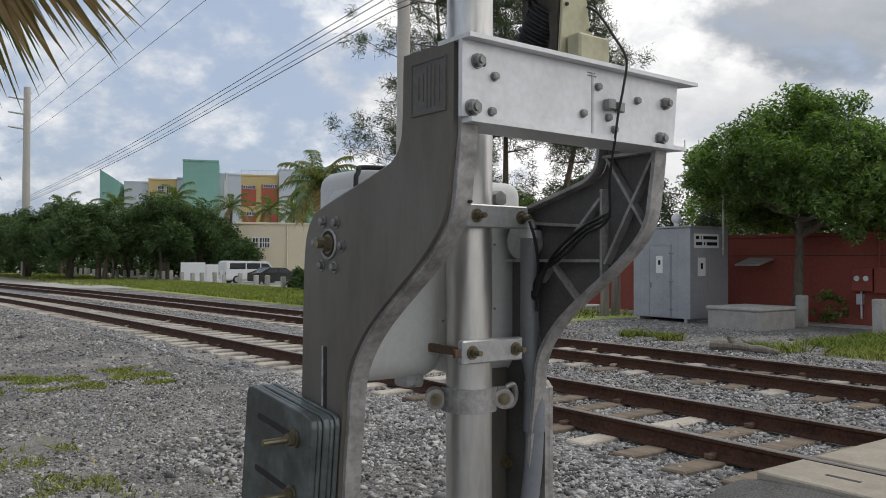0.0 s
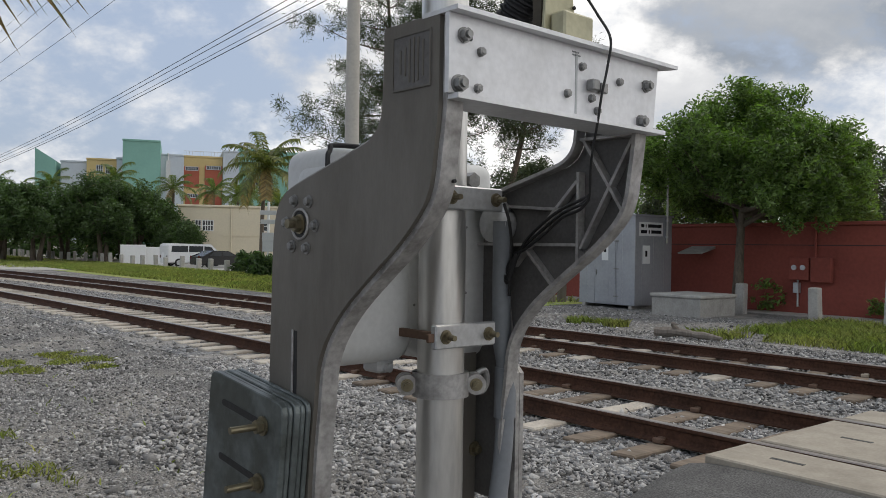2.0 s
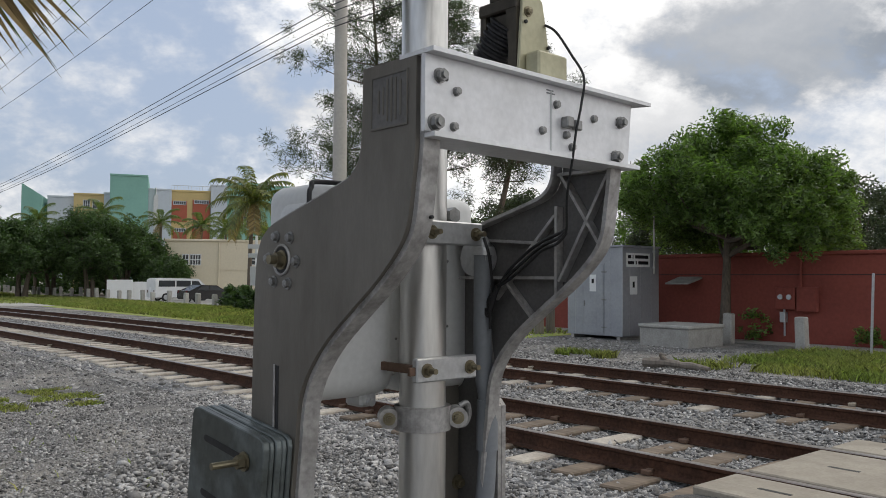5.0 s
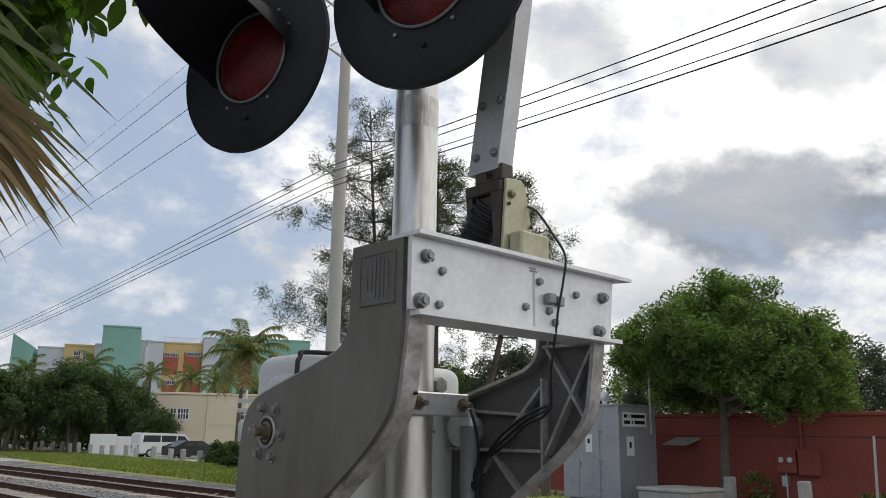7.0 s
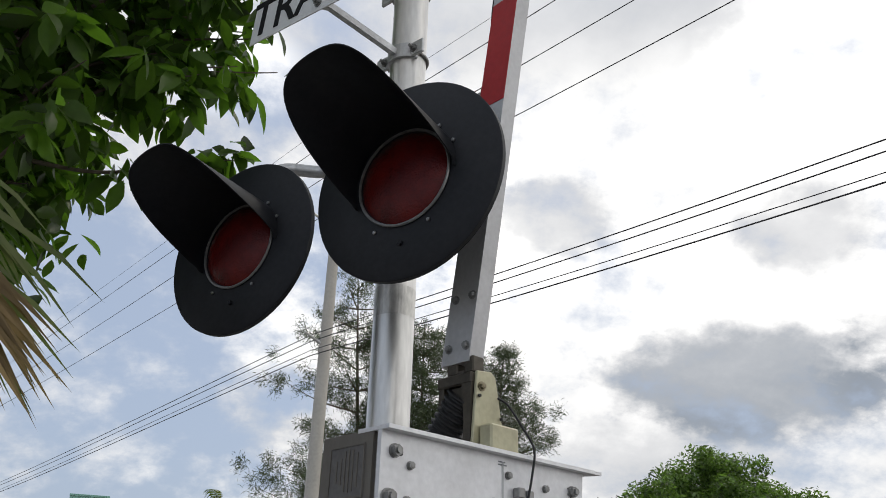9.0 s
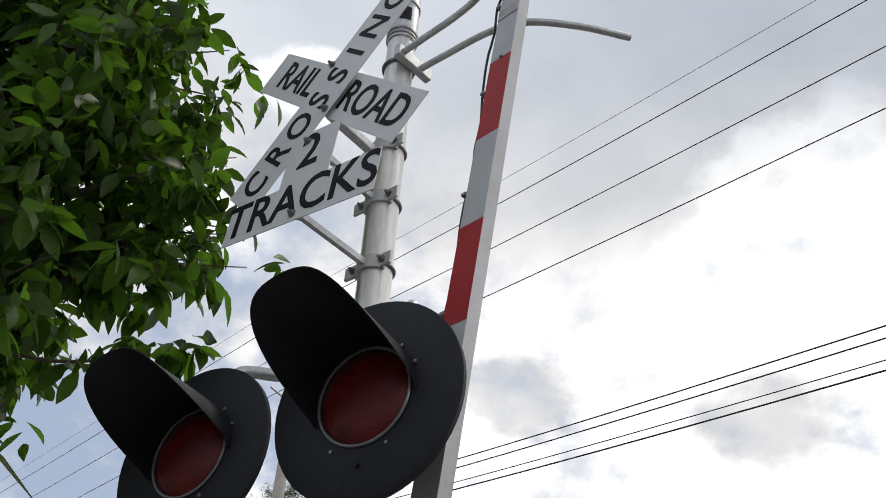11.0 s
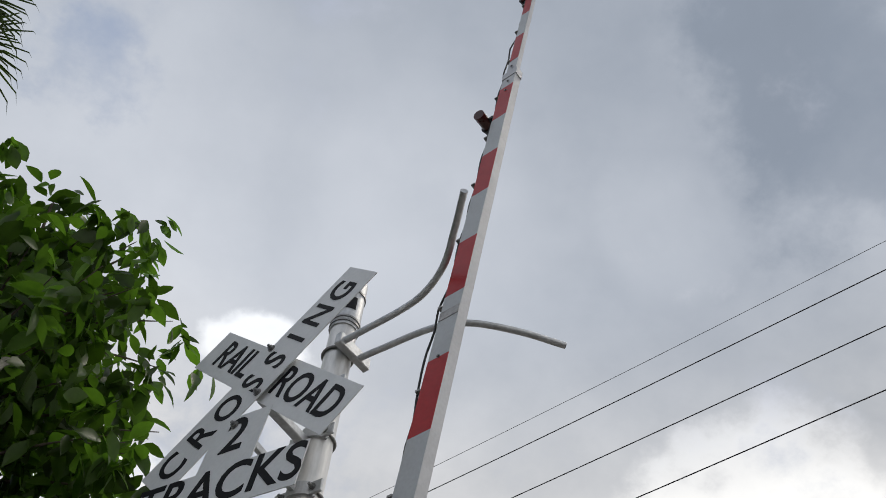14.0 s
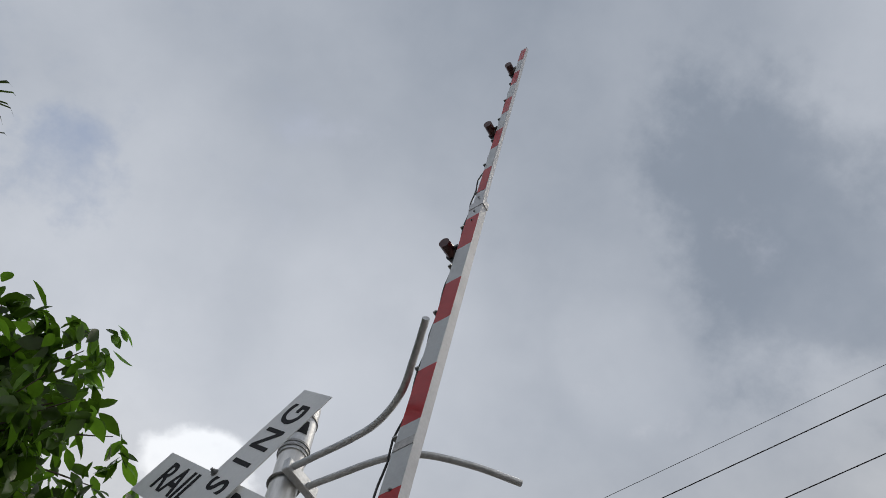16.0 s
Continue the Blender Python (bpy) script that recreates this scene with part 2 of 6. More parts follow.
M = {
    "mast": material("brushed_aluminium_mast", (0.66, 0.65, 0.63), 0.36, 0.85, 0.10, 60, 0.35, 2.2, 0.03, (1, 1, 0.2), stain_colour=(0.46, 0.45, 0.43)),
    "cast": material("cast_aluminium", (0.168, 0.156, 0.136), 0.48, 0.30, 0.07, 160, 0.75, 5.0, 0.05, (1, 1, 0.30), stain_colour=(0.098, 0.088, 0.074)),
    "cast_edge": material("worn_aluminium_edge", (0.44, 0.43, 0.42), 0.5, 0.35, 0.16, 70, 0.8, 14.0, 0.08, stain_colour=(0.20, 0.19, 0.18)),
    "cast_dark": material("weathered_casting", (0.15, 0.145, 0.14), 0.6, 0.3, 0.12, 100, 0.5, 6.0, 0.08, stain_colour=(0.09, 0.085, 0.08)),
    "beam": material("bright_aluminium_channel", (0.76, 0.765, 0.785), 0.38, 0.25, 0.06, 60, 0.45, 4.0, 0.03, stain_colour=(0.58, 0.58, 0.58)),
    "housing": material("pale_grey_paint", (0.60, 0.61, 0.61), 0.45, 0.0, 0.05, 60, 0.3, 2.5, 0.02, stain_colour=(0.42, 0.42, 0.41)),
    "galv": material("galvanised_steel", (0.55, 0.56, 0.57), 0.45, 0.7, 0.12, 55, 0.4, 7.0, 0.05),
    "steel": material("zinc_steel_bolt", (0.27, 0.27, 0.265), 0.4, 0.7, 0.15, 90, 0.4, 30.0, 0.05),
    "brass": material("yellow_zinc_bolt", (0.24, 0.212, 0.14), 0.38, 0.7, 0.15, 90, 0.7, 45.0, 0.05, stain_colour=(0.11, 0.085, 0.055)),
    "olive": material("yellow_chromate_plate", (0.44, 0.42, 0.29), 0.45, 0.4, 0.08, 60, 0.4, 8.0, 0.04, stain_colour=(0.28, 0.25, 0.17)),
    "dark_steel": material("grimy_dark_steel", (0.075, 0.065, 0.05), 0.5, 0.4, 0.15, 60, 0.6, 18.0, 0.06, stain_colour=(0.035, 0.03, 0.026)),
    "weight": material("dark_steel_weight", (0.078, 0.088, 0.082), 0.40, 0.45, 0.18, 30, 0.9, 6.0, 0.06, stain_colour=(0.20, 0.23, 0.235)),
    "rust": material("rusty_strap", (0.16, 0.10, 0.07), 0.8, 0.2, 0.2, 80, 0.5, 20.0, 0.15),
    "conduit": material("grey_plastic_conduit", (0.20, 0.215, 0.235), 0.5, 0.0, 0.06, 60, 0.3, 5.0, 0.03),
    "rubber": material("black_rubber", (0.012, 0.012, 0.013), 0.55, 0.0, 0.2, 80, 0.3, 8.0, 0.08),
    "black": material("matt_black_paint", (0.009, 0.010, 0.013), 0.5, 0.0, 0.2, 60, 0.5, 5.0, 0.03, stain_colour=(0.022, 0.022, 0.026), spec=0.28),
    "lens": material("red_lamp_lens", (0.115, 0.007, 0.006), 0.20, 0.0, 0.12, 160, 0.85, 7.0, 0.35, stain_colour=(0.04, 0.002, 0.003), spec=0.28),
    "lens_dark": material("grimy_red_lens", (0.055, 0.008, 0.008), 0.3, 0.0, 0.12, 60, 0.5, 9.0, 0.1),
    "white": material("white_reflective_sheet", (0.74, 0.75, 0.75), 0.4, 0.0, 0.03, 60, 0.3, 5.0, 0.01, stain_colour=(0.6, 0.61, 0.61)),
    "grey_sheet": material("aged_reflective_sheet", (0.50, 0.52, 0.53), 0.4, 0.0, 0.05, 60, 0.4, 5.0, 0.01, stain_colour=(0.4, 0.41, 0.42)),
    "red_sheet": material("red_reflective_sheet", (0.42, 0.016, 0.02), 0.38, 0.0, 0.08, 50, 0.4, 6.0, 0.02, stain_colour=(0.30, 0.014, 0.018), spec=0.3),
    "ink": material("black_sign_ink", (0.010, 0.010, 0.012), 0.6, 0.0, 0.1, 50, 0.1, 5.0, 0.0, spec=0.2),
    "arm": material("gate_arm_aluminium", (0.50, 0.50, 0.51), 0.42, 0.5, 0.06, 70, 0.3, 4.0, 0.02),
    "rail": material("rusty_rail_side", (0.078, 0.038, 0.024), 0.85, 0.0, 0.35, 30, 0.6, 3.0, 0.2, stain_colour=(0.028, 0.018, 0.014), spec=0.2),
    "railhead": material("worn_rail_head", (0.30, 0.27, 0.25), 0.35, 0.7, 0.1, 30, 0.4, 2.0, 0.02, stain_colour=(0.16, 0.11, 0.09)),
    "tie": material("weathered_concrete_tie", (0.47, 0.43, 0.37), 0.9, 0.0, 0.15, 30, 0.5, 4.0, 0.2, stain_colour=(0.27, 0.21, 0.16), vary=0.18),
    "tie_wood": material("old_timber_tie", (0.20, 0.16, 0.12), 0.9, 0.0, 0.3, 20, 0.5, 4.0, 0.3, (0.15, 1, 1), stain_colour=(0.12, 0.08, 0.06), vary=0.2),
    "stone": material("limestone_ballast", (0.33, 0.322, 0.312), 0.9, 0.0, 0.2, 90, 0.7, 1.1, 0.2, stain_colour=(0.165, 0.158, 0.15), island=0.8),
    "panel": material("concrete_crossing_panel", (0.37, 0.33, 0.268), 0.85, 0.0, 0.12, 40, 0.7, 2.5, 0.10, stain_colour=(0.24, 0.21, 0.168)),
    "asphalt": material("worn_asphalt", (0.125, 0.122, 0.118), 0.92, 0.0, 0.6, 70, 0.7, 1.8, 0.6, stain_colour=(0.075, 0.073, 0.071), spec=0.25),
    "concrete": material("weathered_concrete", (0.42, 0.41, 0.38), 0.88, 0.0, 0.12, 25, 0.6, 2.5, 0.1, stain_colour=(0.24, 0.23, 0.21), vary=0.15),
    "pole_concrete": material("pale_concrete_pole", (0.47, 0.45, 0.41), 0.85, 0.0, 0.06, 12, 0.3, 0.7, 0.05),
    "wood": material("grey_timber_pole", (0.23, 0.20, 0.17), 0.9, 0.0, 0.25, 14, 0.4, 2.0, 0.2, (1, 1, 0.1)),
    "bark": material("brown_bark", (0.13, 0.105, 0.08), 0.95, 0.0, 0.3, 18, 0.5, 3.0, 0.5, (1, 1, 0.35)),
    "hut": material("mill_aluminium_sheet", (0.36, 0.375, 0.40), 0.5, 0.35, 0.06, 12, 0.5, 1.2, 0.03, stain_colour=(0.27, 0.28, 0.30)),
    "red_wall": material("brick_red_render", (0.27, 0.068, 0.048), 0.9, 0.0, 0.10, 10, 0.55, 0.6, 0.08, stain_colour=(0.18, 0.047, 0.037)),
    "cream": material("cream_painted_wall", (0.70, 0.63, 0.48), 0.85, 0.0, 0.04, 6, 0.3, 0.3, 0.04, stain_colour=(0.58, 0.52, 0.40)),
    "teal": material("teal_cladding", (0.22, 0.43, 0.37), 0.7, 0.0, 0.04, 4, 0.3, 0.2, 0.03),
    "pale_blue": material("pale_blue_grey_render", (0.52, 0.57, 0.63), 0.8, 0.0, 0.04, 4, 0.3, 0.2, 0.03),
    "ochre": material("ochre_render", (0.55, 0.43, 0.20), 0.8, 0.0, 0.04, 4, 0.3, 0.2, 0.03),
    "brick_red": material("brick_red_panel", (0.36, 0.10, 0.06), 0.8, 0.0, 0.05, 4, 0.3, 0.3, 0.03),
    "glass": material("dark_window_glass", (0.03, 0.035, 0.04), 0.12, 0.0, 0.1, 3, 0.3, 1.0, 0.0, spec=0.6),
    "van_white": material("white_car_paint", (0.76, 0.77, 0.78), 0.25, 0.0, 0.02, 6, 0.2, 1.0, 0.0),
    "car_black": material("black_car_paint", (0.012, 0.012, 0.014), 0.2, 0.0, 0.1, 6, 0.2, 1.0, 0.0, spec=0.6),
    "tyre": material("tyre_rubber", (0.018, 0.018, 0.018), 0.8, 0.0, 0.2, 40, 0.2, 8.0, 0.05),
    "soil": material("sandy_soil", (0.36, 0.335, 0.29), 0.95, 0.0, 0.25, 30, 0.5, 0.8, 0.3, stain_colour=(0.25, 0.23, 0.20)),
    "leaf_oak": material("dark_green_leaf", (0.062, 0.102, 0.038), 0.5, 0.0, 0.1, 10, 0.4, 0.25, 0.0, transmit=0.32, island=0.55),
    "leaf_shade": material("shade_tree_leaf", (0.118, 0.178, 0.056), 0.45, 0.0, 0.1, 10, 0.4, 0.7, 0.0, transmit=0.42, island=0.6, stain_colour=(0.06, 0.09, 0.035)),
    "leaf_fresh": material("fresh_green_leaf", (0.12, 0.185, 0.05), 0.5, 0.0, 0.1, 10, 0.4, 0.7, 0.0, transmit=0.45, island=0.6),
    "leaf_pine": material("grey_green_needle", (0.064, 0.082, 0.048), 0.7, 0.0, 0.1, 10, 0.3, 1.0, 0.0, transmit=0.22, island=0.5),
    "leaf_near": material("glossy_broad_leaf", (0.066, 0.115, 0.024), 0.36, 0.0, 0.1, 25, 0.3, 6.0, 0.04, transmit=0.54, island=0.6, spec=0.3),
    "leaf_palm": material("palm_leaf", (0.085, 0.125, 0.035), 0.5, 0.0, 0.1, 10, 0.4, 2.0, 0.0, transmit=0.3, island=0.35, stain_colour=(0.20, 0.17, 0.05)),
    # darker copy of palm_leaf, with the fronds' shade put into its colour
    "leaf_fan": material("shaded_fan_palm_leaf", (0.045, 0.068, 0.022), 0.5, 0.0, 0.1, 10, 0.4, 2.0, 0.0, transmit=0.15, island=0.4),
    "leaf_coco": material("yellow_green_palm_leaf", (0.095, 0.118, 0.034), 0.5, 0.0, 0.1, 10, 0.5, 1.0, 0.0, transmit=0.28, island=0.45, stain_colour=(0.28, 0.22, 0.06)),
    "leaf_dry": material("dry_palm_leaf", (0.24, 0.165, 0.085), 0.8, 0.0, 0.15, 10, 0.4, 2.0, 0.0, transmit=0.25, island=0.4),
    "grass": material("rough_grass", (0.185, 0.23, 0.062), 0.9, 0.0, 0.3, 10, 0.75, 0.5, 0.0, transmit=0.25, island=0.65, stain_colour=(0.34, 0.29, 0.12)),
    "paper": material("white_notice_paper", (0.75, 0.76, 0.76), 0.6, 0.0, 0.02, 20, 0.1, 2.0, 0.0),
    "wire": material("dark_overhead_wire", (0.02, 0.02, 0.022), 0.6, 0.0, 0.1, 20, 0.1, 2.0, 0.0),
}


def ground_material(name, pale, dark, cell, tint, tint_scale):
    """Broken stone: cells of many greys with relief and painted shade in their gaps, and broad sandy patches between
    them.
    """
    m = bpy.data.materials.new(name)
    nt = tree_of(m)
    out = nt.nodes.new("ShaderNodeOutputMaterial")
    p = node(nt, "ShaderNodeBsdfPrincipled", Roughness=0.92)
    tc = nt.nodes.new("ShaderNodeTexCoord").outputs["Object"]
    v = node(nt, "ShaderNodeTexVoronoi", Scale=cell)
    v2 = node(nt, "ShaderNodeTexVoronoi", Scale=cell * 2.3)
    n = node(nt, "ShaderNodeTexNoise", Scale=tint_scale, Detail=7.0, Roughness=0.65)
    for q in (v, v2, n):
        nt.links.new(tc, q.inputs["Vector"])
    g = nt.nodes.new("ShaderNodeSeparateColor")
    nt.links.new(v.outputs["Color"], g.inputs[0])
    col = ramp(nt, g.outputs[0], [(0.0, dark), (0.55, tuple((a + b) / 2 for a, b in zip(pale, dark))), (1.0, pale)])
    # shade between the stones, painted: colour falls towards each cell's edge
    gap_shade = ramp(nt, v.outputs["Distance"], [(0.25, 1.0), (0.75, 0.45)])
    col = mix(nt, 1.0, col, gap_shade, "MULTIPLY")
    col = mix(nt, math_node(nt, "MULTIPLY", ramp(nt, n.outputs[0], [(0.46, 0.0), (0.62, 1.0)]), 0.7), col, tint)
    nt.links.new(col, p.inputs["Base Color"])
    b = node(nt, "ShaderNodeBump", Strength=0.9, Distance=0.03)
    h = math_node(nt, "ADD", math_node(nt, "MULTIPLY", v.outputs["Distance"], -1.0), math_node(nt, "MULTIPLY", v2.outputs["Distance"], -0.4))
    nt.links.new(h, b.inputs["Height"])
    nt.links.new(b.outputs[0], p.inputs["Normal"])
    nt.links.new(p.outputs[0], out.inputs[0])
    return m


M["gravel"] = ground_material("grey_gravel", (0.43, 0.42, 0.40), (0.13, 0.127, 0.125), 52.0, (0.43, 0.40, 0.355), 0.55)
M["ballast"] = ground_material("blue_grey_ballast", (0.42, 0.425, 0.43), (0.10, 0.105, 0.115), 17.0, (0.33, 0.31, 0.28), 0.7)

# ---- building blocks ----


def thing(name, label, category, group="", at=None, kind=""):
    ob = tagged(new(name), label, category, group, kind)
    ob.empty_display_size = 0.1
    if at is not None:
        ob.matrix_world = at
    return ob


def part(name, bm, mat, parent=None, label="", smooth=False):
    """Links a bmesh (or a mesh) as one object under a thing or a part, in the parent's own coordinates."""
    if isinstance(bm, bpy.types.Mesh):
        me = bm
    else:
        me = bpy.data.meshes.new(name)
        bmesh.ops.recalc_face_normals(bm, faces=bm.faces)
        bm.to_mesh(me)
        bm.free()
    for m in mat if isinstance(mat, (list, tuple)) else [mat]:
        me.materials.append(m)
    if smooth:
        for f in me.polygons:
            f.use_smooth = True
        me.set_sharp_from_angle(angle=radians(40))
    ob = new(name, me)
    if parent is not None:
        ob.parent = parent
    if label:
        ob["label"] = label
    return ob


def box(bm, lo, hi, bevel=0.0, m=None, seg=1):
    lo, hi = Vector(lo), Vector(hi)
    g = bmesh.ops.create_cube(bm, size=1.0, matrix=Matrix.Translation((lo + hi) / 2) @ Matrix.Diagonal((*(hi - lo), 1)))
    vs = g["verts"]
    if bevel:
        es = list({e for v in vs for e in v.link_edges})
        r = bmesh.ops.bevel(bm, geom=es, offset=bevel, segments=seg, affect="EDGES", profile=0.5)
        vs = list({v for f in r["faces"] for v in f.verts} | {v for v in vs if v.is_valid})
    if m is not None:
        bmesh.ops.transform(bm, matrix=m, verts=vs)
    return bm


def tube(bm, a, b, r, r2=None, seg=16, caps=True):
    """A cylinder or cone from a to b."""
    a, b = Vector(a), Vector(b)
    d = b - a
    q = d.to_track_quat("Z", "Y").to_matrix().to_4x4()
    bmesh.ops.create_cone(bm, cap_ends=caps, segments=seg, radius1=r, radius2=r if r2 is None else r2, depth=d.length,
                          matrix=Matrix.Translation((a + b) / 2) @ q)
    return bm


def sweep(bm, pts, r, seg=8):
    """A round bar along points."""
    pts = [Vector(p) for p in pts]
    rings = []
    for i, p in enumerate(pts):
        d = (pts[min(i + 1, len(pts) - 1)] - pts[max(i - 1, 0)]).normalized()
        u = d.orthogonal().normalized() if not rings else (u - d * u.dot(d)).normalized()
        w = d.cross(u)
        rr = r(i / (len(pts) - 1)) if callable(r) else r
        rings.append([bm.verts.new(p + (u * math.cos(k) + w * math.sin(k)) * rr) for k in (2 * math.pi * j / seg for j in range(seg))])
    for a, b in zip(rings, rings[1:]):
        for j in range(seg):
            bm.faces.new((a[j], a[(j + 1) % seg], b[(j + 1) % seg], b[j]))
    bm.faces.new(rings[0][::-1])
    bm.faces.new(rings[-1])
    return bm


def spline(pts, n=8):
    """Points on a smooth curve through the given ones."""
    p = [Vector(q) for q in pts]
    p = [p[0] * 2 - p[1], *p, p[-1] * 2 - p[-2]]
    out = []
    for i in range(1, len(p) - 2):
        for k in range(n):
            t = k / n
            a, b, c, d = p[i - 1:i + 3]
            out.append(0.5 * ((2 * b) + (c - a) * t + (2 * a - 5 * b + 4 * c - d) * t * t + (3 * b - a - 3 * c + d) * t ** 3))
    return out + [p[-2]]


def prism(bm, outline, lo, hi, axis="x"):
    """A flat plate: an outline of (u, v) pulled from lo to hi along an axis."""
    put = {"x": lambda u, v, w: (w, u, v), "y": lambda u, v, w: (u, w, v), "z": lambda u, v, w: (u, v, w)}[axis]
    a = [bm.verts.new(put(u, v, lo)) for u, v in outline]
    b = [bm.verts.new(put(u, v, hi)) for u, v in outline]
    n = len(a)
    bm.faces.new(a[::-1])
    bm.faces.new(b)
    for i in range(n):
        bm.faces.new((a[i], a[(i + 1) % n], b[(i + 1) % n], b[i]))
    return bm


def mesh_of(name, verts, faces):
    me = bpy.data.meshes.new(name)
    me.from_pydata([tuple(v) for v in verts], [], faces)
    me.update()
    return me


def B():
    return bmesh.new()


def bolt(parent, at, out, r, mat, stud=0.0, washer=True, name="bolt", brim=1.45):
    """A hexagon head on a washer, with a stud end where it sticks out."""
    bm, at, out = B(), Vector(at), Vector(out).normalized()
    if washer:
        tube(bm, at, at + out * r * 0.28, r * brim, seg=18)
    tube(bm, at + out * r * 0.28, at + out * r * 1.15, r, seg=6)
    if stud:
        tube(bm, at + out * r, at + out * (r + stud), r * 0.58, seg=10)
    else:
        tube(bm, at + out * r * 1.15, at + out * r * 1.3, r * 0.75, r * 0.5, seg=10)
    return part(name, bm, mat, parent)


def letters(parent, text, size, m, mat, width=1.0, name="lettering"):
    """Raised flat lettering with the built-in font, centred at the pose m (x along the line, y up the letter)."""
    cu = bpy.data.curves.new("text", "FONT")
    cu.body, cu.size, cu.extrude, cu.align_x, cu.align_y, cu.resolution_u, cu.offset = text, size, 0.0012, "CENTER", "CENTER", 4, size * 0.012
    tmp = new("text", cu)
    bpy.context.view_layer.update()
    me = bpy.data.meshes.new_from_object(tmp.evaluated_get(bpy.context.evaluated_depsgraph_get()))
    bpy.data.objects.remove(tmp)
    me.transform(m @ Matrix.Diagonal((width, 1, 1, 1)))
    return part(name, me, mat, parent)


# ---- signal mast ----
R0 = 0.067
mast = thing("signal_mast", "tall brushed aluminium signal mast beside the railway crossing", "mast", at=Matrix.Translation(MAST))
bm = B()
tube(bm, (0, 0, -0.1), (0, 0, 5.45), R0, seg=40)
part("tube", bm, M["mast"], mast, smooth=True)
bm = B()
tube(bm, (0, 0, 5.15), (0, 0, 5.55), R0 + 0.006, seg=40)
tube(bm, (0, 0, 5.55), (0, 0, 5.575), R0 + 0.006, 0.045, seg=40)
part("cap", bm, M["galv"], mast, "weathered galvanised cap sleeve", smooth=True)
bm = B()
arc = [radians(-112 + 46 * i / 8) for i in range(9)]
lo_ = [bm.verts.new((math.cos(a) * (R0 + 0.0072), math.sin(a) * (R0 + 0.0072), 5.27)) for a in arc]
hi_ = [bm.verts.new((math.cos(a * 0.97 - 0.04) * (R0 + 0.0072), math.sin(a * 0.97 - 0.04) * (R0 + 0.0072), 5.37)) for a in arc]
for k in range(8):
    bm.faces.new((lo_[k], lo_[k + 1], hi_[k + 1], hi_[k]))
part("cap_mark", bm, M["ink"], mast, "black mark on the cap sleeve")
for z in (5.17, 5.20, 5.42):
    bm = B()
    tube(bm, (0, 0, z), (0, 0, z + 0.012), R0 + 0.011, seg=40)
    part("band", bm, M["steel"], mast, smooth=True)
bm = B()
tube(bm, (0, 0, 2.76), (0, 0, 2.86), R0 + 0.0008, seg=40, caps=False)
part("worn_wrap", bm, material("scuffed_tape_residue", (0.62, 0.61, 0.58), 0.45, 0.7, 0.25, 45, 0.8, 14.0, 0.25, (1, 1, 0.4), stain_colour=(0.42, 0.41, 0.39)), mast, "scuffed tape residue")
bm = B()
tube(bm, (0, 0, 0.0), (0, 0, 0.03), 0.2, seg=32)
tube(bm, (0, 0, 0.03), (0, 0, 0.22), 0.085, 0.078, seg=32)
part("base_flange", bm, M["galv"], mast, smooth=True)


def mast_clamp(z, turn, wings, name="sign_clamp", label="galvanised two-bolt mast clamp"):
    """A clip on the mast's front with a U bolt round its back."""
    c = thing(name, label, "clamp", "clamps on the signal mast", Matrix.Translation(MAST + Vector((0, 0, z))) @ pose(0, 0, 0, 0, 0, turn))
    bm = B()
    n = 14
    ins, outs = [], []
    for i in range(n + 1):
        a = radians(200 + 140 * i / n)
        ins.append((math.cos(a) * R0, math.sin(a) * R0))
        outs.append((math.cos(a) * (R0 + 0.012), math.sin(a) * (R0 + 0.012)))
    prism(bm, ins + outs[::-1], -0.03, 0.03, "z")
    for s in (-1, 1):
        box(bm, (s * 0.062 - 0.004 if s > 0 else -wings - 0.004, -0.05, -0.03), (wings if s > 0 else -0.058, -0.036, 0.03), 0.003)
    part("saddle", bm, M["galv"], c)
    bm = B()
    arc = [(math.cos(a) * (R0 + 0.006), math.sin(a) * (R0 + 0.006), 0) for a in (radians(-5 + 190 * i / 16) for i in range(17))]
    sweep(bm, [(R0 + 0.006, -0.075, 0), *arc, (-R0 - 0.006, -0.075, 0)], 0.006)
    part("u_bolt", bm, M["steel"], c, smooth=True)
    for s in (-1, 1):
        bolt(c, (s * (R0 + 0.006), -0.05, 0), (0, -1, 0), 0.011, M["steel"], 0.014, name="nut")
    return c


for z in (3.79, 4.12, 4.42, 4.72):
    mast_clamp(z, -46.66, 0.115)

# ---- crossbuck and track-count plate ----
buck = thing("crossbuck_sign", "white railroad crossing crossbuck with black letters", "sign", at=SIGN)
Z0, F = 4.496, -0.38


def blade(ang, y, words, name):
    m = Matrix.Translation((-0.012, y, Z0)) @ Matrix.Rotation(radians(-ang), 4, "Y")
    bm = B()
    box(bm, (-0.61, -0.002, -0.1145), (0.61, 0.002, 0.1145), 0.0008, m)
    p = part(name, bm, M["white"], buck)
    for w, x, size, wid in words:
        letters(p, w, size, m @ Matrix.Translation((x, -0.003, 0)) @ Matrix.Rotation(radians(90), 4, "X"), M["ink"], wid, "letter")


blade(-43.1, F + 0.022, [("RAIL", -0.335, 0.205, 0.82), ("ROAD", 0.335, 0.205, 0.82)], "railroad_blade")
blade(46.5, F, [(ch, x, 0.19, 0.92) for ch, x in zip("CROSSING", (-0.50, -0.35, -0.20, -0.065, 0.065, 0.19, 0.325, 0.475))], "crossing_blade")
for x, z in ((-0.017, 4.644), (-0.011, 4.372)):
    bolt(buck, (x, F - 0.003, z), (0, -1, 0), 0.012, M["steel"], 0.012)
